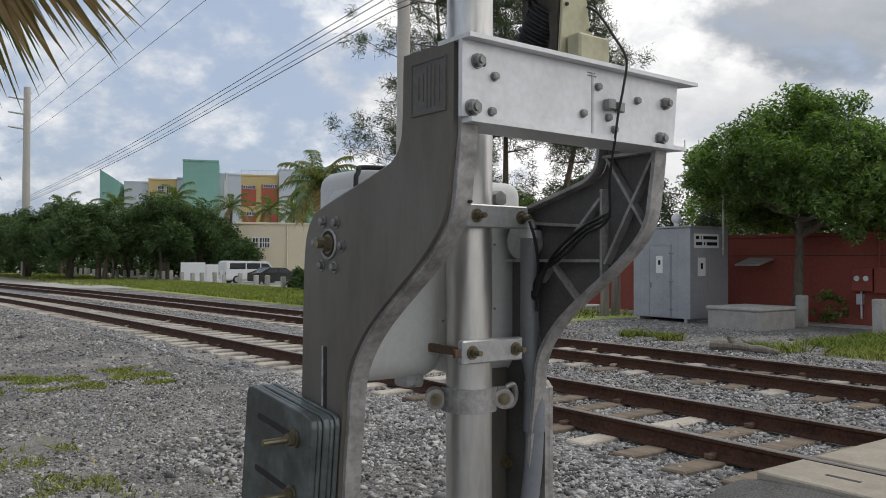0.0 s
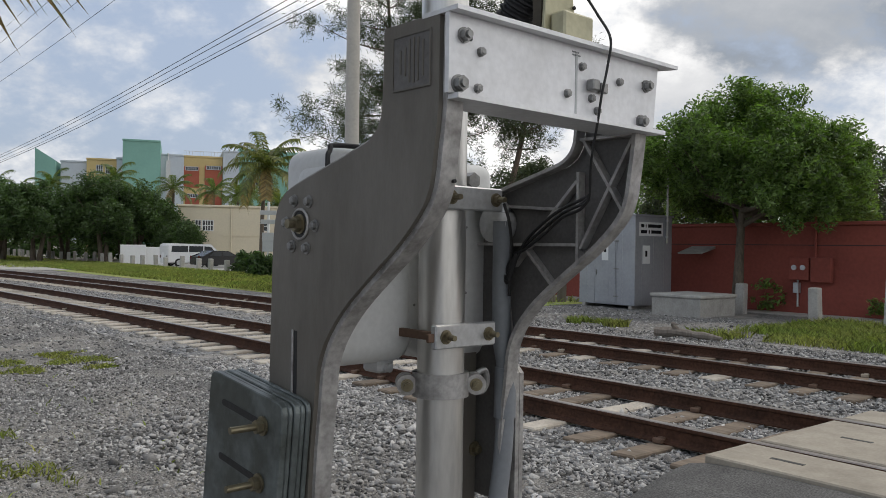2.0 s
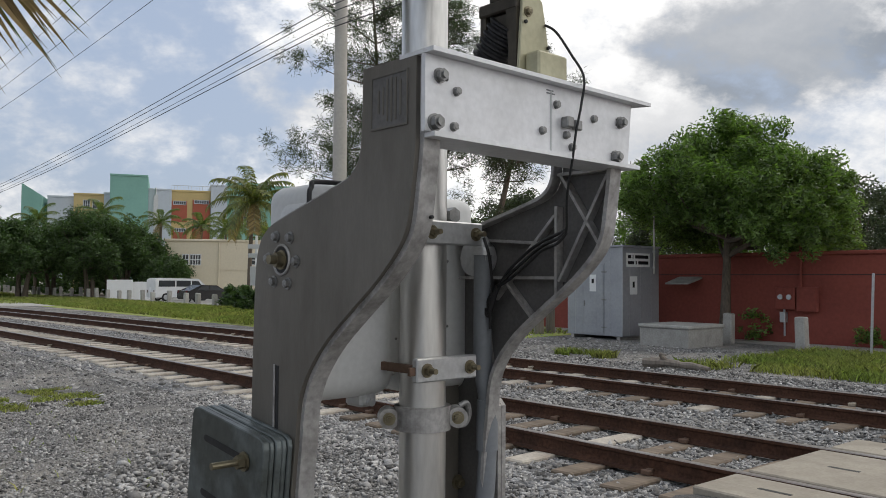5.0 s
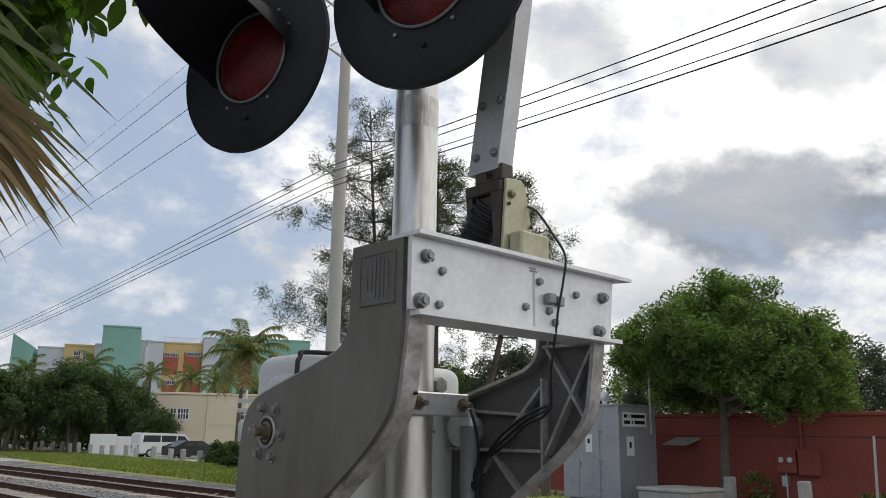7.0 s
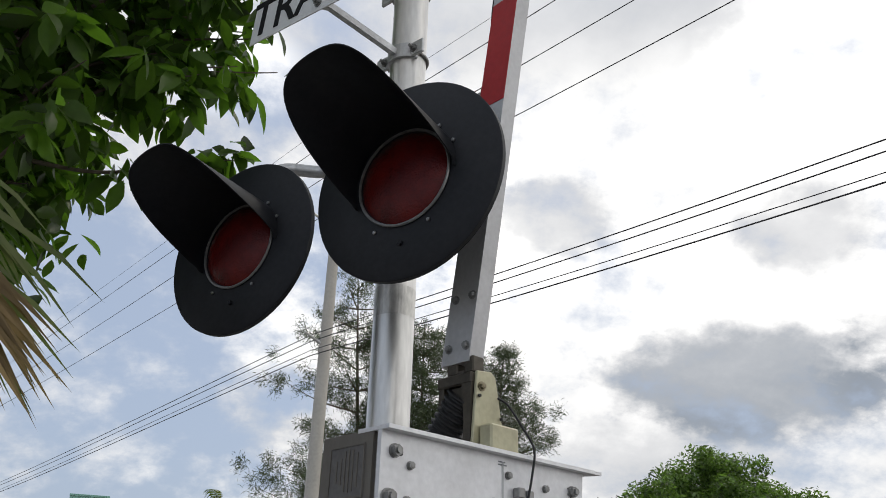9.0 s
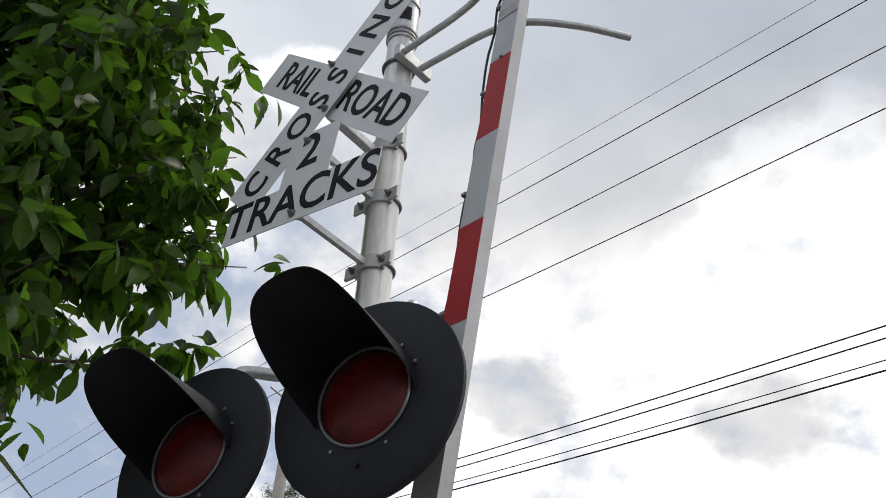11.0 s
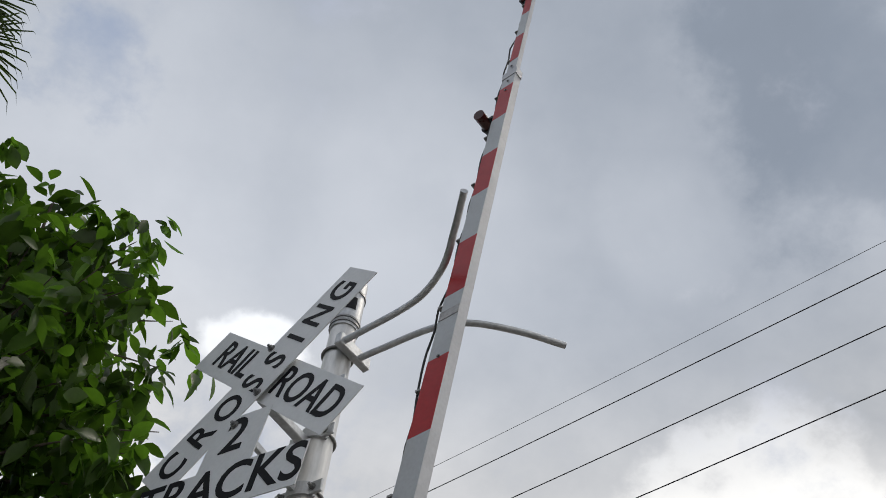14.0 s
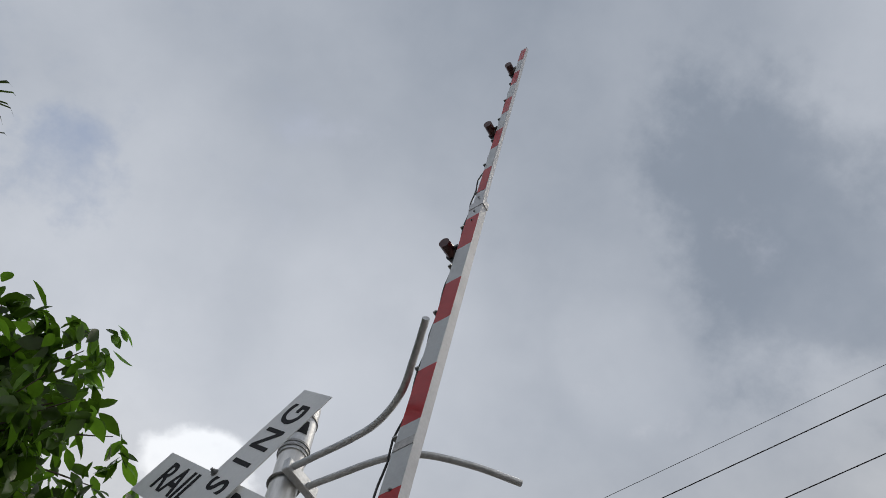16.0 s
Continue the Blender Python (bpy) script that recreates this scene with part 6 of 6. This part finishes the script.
def window(parent, x0, x1, z0, z1, y, bars, name="window", frame_mat=None):
    bm = B()
    box(bm, (x0, y - 0.03, z0), (x1, y + 0.0, z1))
    w = part(name, bm, M["glass"], parent)
    bm = B()
    t = 0.07
    for a, b in (((x0 - t, z0 - t), (x1 + t, z0)), ((x0 - t, z1), (x1 + t, z1 + t)), ((x0 - t, z0), (x0, z1)), ((x1, z0), (x1 + t, z1))):
        box(bm, (a[0], y - 0.09, a[1]), (b[0], y + 0.0, b[1]))
    part("window_frame", bm, frame_mat or M["white"], w)
    for k in range(1, bars):
        bm = B()
        x = x0 + (x1 - x0) * k / bars
        box(bm, (x - 0.03, y - 0.07, z0), (x + 0.03, y - 0.031, z1))
        part("bar", bm, frame_mat or M["white"], w)
    if z1 - z0 > 0.8:
        bm = B()
        box(bm, (x0, y - 0.068, (z0 + z1) / 2 - 0.03), (x1, y - 0.032, (z0 + z1) / 2 + 0.03))
        part("bar", bm, frame_mat or M["white"], w)
    return w


cream = thing("cream_building", "single-storey cream rendered building with a flat roof", "building", at=facing(-12.5, 78))
bm = B()
box(bm, (-7.2, 0, -0.1), (9.0, 16, 5.22), 0.03)
part("wall", bm, M["cream"], cream)
bm = B()
box(bm, (-7.35, -0.15, 5.221), (9.15, 16.1, 5.42), 0.03)
part("cornice", bm, M["cream"], cream)
for x0, x1 in ((-5.6, -5.15), (-4.95, -4.05)):
    window(cream, x0, x1, 3.05, 3.95, -0.004, 2 if x1 - x0 < 0.6 else 4)
window(cream, 0.4, 1.0, 3.1, 3.95, -0.004, 1, "vent")
bm = B()
tube(bm, (-2.4, -0.08, 0), (-2.4, -0.08, 5.2), 0.06, seg=8)
part("downpipe", bm, M["cream"], cream)
bm = B()
box(bm, (-3.2, -0.05, 2.55), (9.0, -0.002, 2.72))
part("band", bm, M["cream"], cream)
bm = B()
box(bm, (2.6, -0.06, 0.0), (3.6, -0.002, 1.9))
part("door", bm, M["white"], cream)
wh = thing("white_wall_panel", "white painted low wall panel at the car park", "wall", at=facing(-21.2, 69.0))
bm = B()
box(bm, (-1.0, 0, -0.05), (1.0, 0.25, 1.62), 0.02)
box(bm, (1.0, 0.4, -0.05), (3.6, 0.6, 1.45), 0.02)
part("panel", bm, M["white"], wh)

big = thing("coloured_building", "four-storey building in teal, ochre, brick red and pale blue", "building", at=Matrix.Translation((0, 0, -0.5)) @ facing(-31.0, 121.0))
K = 124.9 / 1437


def bx(px):
    """Local x on the coloured building's front from its width unit."""
    return (-55 + (px - 375) * 0.90) * K


def bz(v):
    return 1.78 + (438 - v) * K * 0.872


BL = [("wing", 88 + 145, 133 + 145, 280, 3, "pale_blue"), ("wing", 133 + 145, 186 + 145, 275, 2, "ochre"), ("wing", 185 + 145, 198 + 145, 273, 1, "pale_blue"), ("tower", 197 + 145, 262 + 145, 241, -1.5, "teal"),
      ("wing", 262 + 145, 303 + 145, 263, 0.3, "pale_blue"), ("wing", 303 + 145, 374 + 145, 263, 1.2, "ochre"), ("wing", 374 + 145, 404 + 145, 251, 0.2, "pale_blue"), ("wing", 404 + 145, 478 + 145, 244, 1.0, "teal"), ("wing", 478 + 145, 580 + 145, 246, 2.0, "teal")]
for nm, a, b, v, y, mat in BL:
    bm = B()
    box(bm, (bx(a), y, -0.1), (bx(b) - 0.01, y + 14, bz(v)), 0.03)
    part(nm, bm, M[mat], big)
    bm = B()
    box(bm, (bx(a) - 0.05, y - 0.12, bz(v) + 0.003), (bx(b) - 0.03, y + 14, bz(v) + 0.28), 0.03)
    part("coping", bm, M[mat], big)
bm = B()
prism(bm, [(bx(193), bz(286)), (bx(193), bz(257)), (bx(226), bz(279)), (bx(226), bz(330)), (bx(193), bz(330))], 1.5, 9, "y")
part("wedge", bm, M["teal"], big)
for a, b, t_, u in ((303, 331, 281, 322), (341, 372.5, 278, 317), (306, 331, 334, 366), (341, 372.5, 326, 366)):
    bm = B()
    box(bm, (bx(a + 145), 1.02, bz(u)), (bx(b + 145), 1.19, bz(t_)), 0.02)
    part("infill_panel", bm, M["brick_red"], big)
    window(big, bx(a + 145) + 0.3, bx(b + 145) - 0.2, bz(t_ + 7), bz(t_ + 1), 1.015, 6, frame_mat=M["pale_blue"])
for a, b, t_, u in ((468, 480, 318, 345), (436, 452, 300, 330), (418, 430, 302, 332), (500, 520, 275, 300), (150, 160, 285, 300), (166, 176, 285, 300)):
    y = -1.504 if a < 262 and a > 197 else (1.996 if a < 186 or a > 478 else 0.996)
    window(big, bx(a + 145), bx(b + 145), bz(u), bz(t_), y, 3, frame_mat=M["teal"] if y < 0 else M["pale_blue"])
for k in range(15):
    bm = B()
    x = bx(303 + 145) + k * 0.395
    tube(bm, (x, 1.4, bz(263) + 0.28), (x, 1.4, bz(263) + 0.95), 0.03, seg=6)
    part("rail_post", bm, M["galv"], big)
bm = B()
box(bm, (bx(448), 1.37, bz(263) + 0.93), (bx(519), 1.43, bz(263) + 0.99))
part("roof_rail", bm, M["galv"], big)
bm = B()
tube(bm, (bx(275 + 145), 0.2, bz(300)), (bx(275 + 145), 0.2, bz(258)), 0.12, seg=8)
box(bm, (bx(271 + 145), 0.0, bz(345)), (bx(279 + 145), 0.29, bz(272)))
part("flue", bm, M["galv"], big)


def wheel(parent, x, y, r, w):
    bm = B()
    tube(bm, (x, y - w / 2, r), (x, y + w / 2, r), r, seg=24)
    t = part("wheel", bm, M["tyre"], parent)
    bm = B()
    tube(bm, (x, y - w / 2 - 0.01, r), (x, y + w / 2 + 0.01, r), r * 0.62, seg=20)
    part("rim", bm, M["galv"], t)


def car(name, at, prof, half, glassprof, mat, label, cat, wheels, r):
    c = thing(name, label, cat, "parked vehicles", at)
    bm = B()
    prism(bm, prof, -half, half, "y")
    bmesh.ops.bevel(bm, geom=[e for e in bm.edges], offset=0.06, segments=2, affect="EDGES")
    part("body", bm, mat, c, smooth=True)
    for s in (-1, 1):
        for k, o in enumerate(glassprof):
            bm = B()
            prism(bm, o, s * half - 0.012 * s, s * (half + 0.006), "y")
            part("side_window", bm, M["glass"], c)
        for x in wheels:
            wheel(c, x, s * (half - 0.08), r, 0.22)
    x0, x1 = min(p[0] for p in prof), max(p[0] for p in prof)
    for s in (-1, 1):
        bm = B()
        box(bm, (x0 - 0.01, s * half * 0.75 - 0.1, 0.75), (x0 + 0.05, s * half * 0.75 + 0.1, 1.0), 0.01)
        part("tail_lamp", bm, M["lens"], c)
        bm = B()
        box(bm, (x1 - 0.05, s * half * 0.72 - 0.14, 0.62), (x1 + 0.01, s * half * 0.72 + 0.14, 0.78), 0.01)
        part("headlight", bm, M["paper"], c)
    return c


car("van", facing(-15.5, 65.5) @ pose(0, 0, 0, 0, 0, 24) @ Matrix.Scale(0.86, 4), [(-2.75, 0.32), (2.75, 0.32), (2.75, 0.95), (2.1, 1.25), (1.35, 2.02), (-2.5, 2.08), (-2.75, 1.9)], 0.98,
    [[(-2.45, 1.3), (-0.9, 1.3), (-0.9, 1.85), (-2.4, 1.85)], [(-0.8, 1.3), (0.55, 1.3), (0.55, 1.84), (-0.8, 1.85)], [(0.65, 1.3), (1.75, 1.3), (1.3, 1.8), (0.65, 1.83)]], M["van_white"], "white passenger van with dark windows parked behind posts", "van", (-1.75, 1.8), 0.36)
car("sedan", facing(-12.55, 61.5) @ pose(0, 0, 0, 0, 0, 30) @ Matrix.Scale(0.9, 4), [(-2.3, 0.28), (2.3, 0.28), (2.3, 0.72), (1.1, 0.95), (0.35, 1.40), (-1.1, 1.43), (-1.8, 1.02), (-2.3, 0.95)], 0.88,
    [[(-1.45, 1.0), (-0.4, 1.0), (-0.4, 1.36), (-1.05, 1.36)], [(-0.3, 1.0), (0.85, 1.0), (0.3, 1.34), (-0.3, 1.36)]], M["car_black"], "black sedan parked beside the white van", "car", (-1.4, 1.4), 0.32)
sheet("car_park", [(-29 + 0.0, 52.5), (-8.6, 52.5), (-6, 63), (-13, 76), (-34, 82)], 0.016, M["concrete"], "pale concrete car park behind the posts", "car park")

bk = thing("far_signal", "white signal post with sign backs seen from behind", "signal post", at=Matrix.Translation((-6.72, 45.6, 0)))
bm = B()
tube(bm, (0, 0, -0.05), (0, 0, 4.15), 0.07, seg=12)
part("post", bm, M["white"], bk)
for z, w, h in ((3.55, 0.45, 0.12), (3.05, 0.42, 0.12), (2.2, 0.32, 0.25), (1.7, 0.3, 0.3)):
    bm = B()
    box(bm, (-w, -0.14, z - h), (w, -0.11, z + h), 0.01)
    part("sign_back", bm, M["grey_sheet"], bk)

cp = thing("concrete_utility_pole", "tall tapered pale concrete utility pole with short arms", "utility pole", at=RAIL @ Matrix.Translation((-23.85, 15.3, 0)))
bm = B()
tube(bm, (0, 0, -0.1), (0.0, 0, 20.6), 0.27, 0.17, seg=20)
part("shaft", bm, M["pole_concrete"], cp, smooth=True)
for z, l in ((11.2, 0.9), (15.9, 1.1), (17.7, 1.1), (19.5, 1.1)):
    bm = B()
    tube(bm, (0, 0.0, z - 0.35), (0, -l, z), 0.05, seg=8)
    part("arm", bm, M["galv"], cp)
wpole = thing("utility_pole", "grey round utility pole at the track bend", "utility pole", at=Matrix.Translation((-45.3, 88.2, 0)))
bm = B()
tube(bm, (0, 0, -0.1), (0, 0, 20.6), 0.44, 0.34, seg=16)
part("shaft", bm, M["pole_concrete"], wpole, smooth=True)
for z in (19.2, 17.6, 16.0):
    bm = B()
    tube(bm, (0.0, 0, z), (-1.6, -0.9, z + 0.2), 0.09, seg=8)
    part("arm", bm, M["galv"], wpole)
line = thing("overhead_line", "dark overhead power cables strung along the railway", "cable", at=RAIL)
for zl, zm, zr, r in ((8.9, 11.25, 10.0, 0.016), (8.7, 11.0, 9.75, 0.016), (8.45, 10.65, 9.25, 0.012), (8.3, 10.45, 9.05, 0.018), (20.5, 20.6, 19.45, 0.008), (19.5, 19.65, 18.5, 0.016), (17.7, 17.95, 16.8, 0.016), (16.1, 16.15, 15.15, 0.016)):
    for pts in ([(-110, 15, zl - 0.1), (-62, 15, (zl + zm) / 2 - 0.35), (-24.3, 15, zm + 0.1)], [(-24.3, 15, zm + 0.1), (-6, 15, zm * 0.48 + zr * 0.52 + 0.04), (30, 15, zr)]):
        bm = B()
        sweep(bm, spline(pts, 12), r, 6)
        part("wire", bm, M["wire"], line)

# ---- overhead plants by the camera: broad-leaved tree and palm ----


def branch_leaves(points, per, size):
    """Broad oval leaves with a short tip, folded along the midrib, hanging outwards and down round their twigs."""
    c = np.repeat(points, per, axis=0)
    n = len(c)
    a = rng.uniform(0, 2 * math.pi, n)
    dip = rng.normal(-0.55, 0.55, n)
    d = np.stack([np.cos(a) * np.cos(dip), np.sin(a) * np.cos(dip), np.sin(dip)], 1)
    w = np.cross(d, rng.normal(size=(n, 3)) * 0.75 + np.array([0, 0, 1.0]))
    w /= np.linalg.norm(w, axis=1)[:, None]
    up = np.cross(w, d)
    base = np.array([(0, 0, 0), (0.16, -0.12, 0.03), (0.40, -0.235, 0.055), (0.66, -0.21, 0.04), (0.86, -0.10, 0.0), (1.0, 0, -0.06),
                     (0.86, 0.10, 0.0), (0.66, 0.21, 0.04), (0.40, 0.235, 0.055), (0.16, 0.12, 0.03), (0.35, 0, 0.0), (0.68, 0, -0.01)])
    s = (size * rng.uniform(0.65, 1.2, n))[:, None, None]
    v = (d[:, None] * base[None, :, :1] + w[:, None] * base[None, :, 1:2] * rng.uniform(0.8, 1.15, (n, 1, 1)) + up[:, None] * base[None, :, 2:]) * s
    v[:, :, 2] -= (base[:, 0] ** 2)[None] * s[:, 0] * rng.uniform(0.0, 0.3, n)[:, None]
    v = v + (c + rng.normal(0, 0.03, (n, 3)))[:, None]
    f = np.array([(0, 1, 10), (1, 2, 10), (2, 11, 10), (2, 3, 11), (3, 4, 11), (4, 5, 11), (5, 6, 11), (6, 7, 11), (7, 8, 11), (8, 10, 11), (8, 9, 10), (9, 0, 10)])
    return v.reshape(-1, 3), (f[None] + (np.arange(n) * 12)[:, None, None]).reshape(-1, 3)


rng = np.random.default_rng(11)
TF = Vector((-2.05, 3.25, 0))
nt2 = thing("broadleaf_tree", "glossy green broad-leaved tree overhanging beside the mast", "tree", at=Matrix.Translation(TF))
bm = B()
sweep(bm, spline([(-0.15, 0.1, -0.1), (-0.12, 0.1, 1.8), (0.1, 0.05, 3.6), (0.4, 0, 5.6)], 6), lambda u: 0.10 * (1.15 - 0.85 * u), 10)
part("trunk", bm, M["bark"], nt2, smooth=True)
tips = []
CC = Vector((0.27, -0.10, 4.76))
for k in range(180):
    d = Vector(rng.normal(size=3)).normalized()
    rr = rng.uniform(0.55, 1.05)
    e = CC + Vector((d.x * (1.36 if d.z < 0.1 else 1.20) * rr, d.y * 1.15 * rr, d.z * (1.45 if d.z < 0 else 1.86) * rr))
    if d.z < -0.80 and d.x > 0.2:
        continue
    b0 = Vector((0.05 + 0.06 * (e.z - 3.4), 0.04, max(2.6, min(5.4, e.z - 0.5 * rr))))
    bm = B()
    pts = spline([b0, b0.lerp(e, 0.55) + Vector((0, 0, 0.12)), e], 7)
    sweep(bm, pts, lambda u: 0.013 * (1.2 - u), 6)
    part("limb", bm, M["bark"], nt2)
    for q in pts[5:]:
        tips.append(np.array(q) + rng.normal(0, 0.085, 3))
# a long twig reaching past the lamp, and a low one
for line_ in ([(0.3, 0, 3.75), (0.8, -0.05, 3.66), (1.2, -0.1, 3.72), (1.42, -0.12, 3.74)], [(0.0, 0, 2.2), (0.12, -0.1, 2.28), (0.16, -0.12, 2.26)]):
    bm = B()
    pts = spline(line_, 6)
    sweep(bm, pts, lambda u: 0.010 * (1.2 - u), 6)
    part("limb", bm, M["bark"], nt2)
    for q in pts[6:]:
        tips.append(np.array(q) + rng.normal(0, 0.03, 3))
v, f = branch_leaves(np.array(tips), 5, 0.155)
part("crown", fast_mesh("crown", v, f), M["leaf_near"], nt2, smooth=True)

PF = Vector((-3.60, 2.75, 0))
np_ = thing("fan_palm", "tall palm with green spiky fronds over a dry brown skirt", "palm tree", at=Matrix.Translation(PF))
bm = B()
sweep(bm, spline([(0, 0, -0.1), (0.02, 0, 3.0), (0.0, 0, 7.6)], 8), lambda u: 0.17 - 0.04 * u, 14)
part("trunk", bm, M["bark"], np_, smooth=True)


def fan(a, el, stalk, blade, n, mat, droop, top):
    d = Vector((math.cos(a) * math.cos(el), math.sin(a) * math.cos(el), math.sin(el)))
    hub = top + d * stalk + Vector((0, 0, -droop * stalk * 0.4))
    sd = d.cross(Vector((0, 0, 1))).normalized()
    up = sd.cross(d)
    vs, fs = [], []
    b = 0
    q = [top, (top + hub) / 2 + Vector((0, 0, 0.06)), hub]
    for p, p2 in zip(q, q[1:]):
        b = len(vs)
        vs += [p - sd * 0.012, p + sd * 0.012, p2 + sd * 0.010, p2 - sd * 0.010]
        fs += [(b, b + 1, b + 2), (b, b + 2, b + 3)]
    for k in range(n):
        t = -1.25 + 2.5 * k / (n - 1)
        r = d * math.cos(t) + sd * math.sin(t)
        l = blade * (0.75 + 0.25 * math.cos(t)) * rng.uniform(0.85, 1.1)
        w = (sd * math.cos(t) - d * math.sin(t)) * 0.010
        m1 = hub + r * l * 0.55 + up * 0.04 + Vector((0, 0, -droop * 0.12 * l))
        m2 = hub + r * l * 0.85 + Vector((0, 0, -(0.10 + droop * 0.55) * l))
        tp = hub + r * l * 0.98 + Vector((0, 0, -(0.22 + droop * 0.95) * l))
        b = len(vs)
        vs += [hub - w * 0.3, hub + w * 0.3, m1 - w, m1 + w, m2 - w * 0.6, m2 + w * 0.6, tp]
        fs += [(b, b + 1, b + 3), (b, b + 3, b + 2), (b + 2, b + 3, b + 5), (b + 2, b + 5, b + 4), (b + 4, b + 5, b + 6)]
    part("frond", mesh_of("frond", vs, fs), mat, np_)


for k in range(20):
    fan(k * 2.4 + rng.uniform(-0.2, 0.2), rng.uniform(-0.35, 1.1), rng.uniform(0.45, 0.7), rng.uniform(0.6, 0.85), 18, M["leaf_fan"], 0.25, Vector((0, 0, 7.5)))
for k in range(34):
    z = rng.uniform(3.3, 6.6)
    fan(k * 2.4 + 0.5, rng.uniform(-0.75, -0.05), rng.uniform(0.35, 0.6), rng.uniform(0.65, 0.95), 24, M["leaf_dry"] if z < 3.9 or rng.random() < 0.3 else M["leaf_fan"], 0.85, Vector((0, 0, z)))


def hanging(hub, n, lo, hi, length, mat):
    """A drooping frond whose long blades hang to one side of its stalk."""
    hub = Vector(hub) - PF
    side, up = Vector((0.86, 0.5, 0)), Vector((0, 0, 1))
    vs, fs = [], []
    root = Vector((0.05, 0, hub.z + 0.5))
    for p, q in ((root, root.lerp(hub, 0.5) + Vector((0, 0, 0.12))), (root.lerp(hub, 0.5) + Vector((0, 0, 0.12)), hub)):
        b = len(vs)
        vs += [p - up * 0.014, p + up * 0.014, q + up * 0.012, q - up * 0.012]
        fs += [(b, b + 1, b + 2), (b, b + 2, b + 3)]
    for k in range(n):
        t = radians(lo + (hi - lo) * (k + rng.uniform(-0.4, 0.4)) / (n - 1))
        d = side * math.cos(t) + up * math.sin(t) + Vector(rng.normal(0, 0.10, 3))
        l = length * rng.uniform(0.75, 1.15)
        w = d.cross(Vector((0.5, -0.86, 0))).normalized() * rng.uniform(0.008, 0.014)
        m1, m2, tp = hub + d * l * 0.4, hub + d * l * 0.75 - up * 0.05 * l, hub + d * l - up * 0.16 * l
        b = len(vs)
        vs += [hub - w * 0.4, hub + w * 0.4, m1 - w, m1 + w, m2 - w * 0.7, m2 + w * 0.7, tp]
        fs += [(b, b + 1, b + 3), (b, b + 3, b + 2), (b + 2, b + 3, b + 5), (b + 2, b + 5, b + 4), (b + 4, b + 5, b + 6)]
    part("frond", mesh_of("frond", vs, fs), mat, np_)


for hub, n, lo, hi, length, mat in (((-1.42, 2.15, 2.92), 90, -100, -18, 0.54, "leaf_dry"), ((-1.46, 2.10, 2.86), 80, -95, -20, 0.56, "leaf_dry"), ((-1.50, 2.2, 2.98), 60, -105, -25, 0.60, "leaf_palm"), ((-1.45, 2.2, 3.12), 32, -95, -20, 0.56, "leaf_palm"),
                                    ((-1.55, 2.25, 3.32), 28, -100, -30, 0.56, "leaf_palm"), ((-1.62, 2.25, 2.80), 56, -110, -35, 0.52, "leaf_dry")):
    hanging(hub, n, lo, hi, length, M[mat])
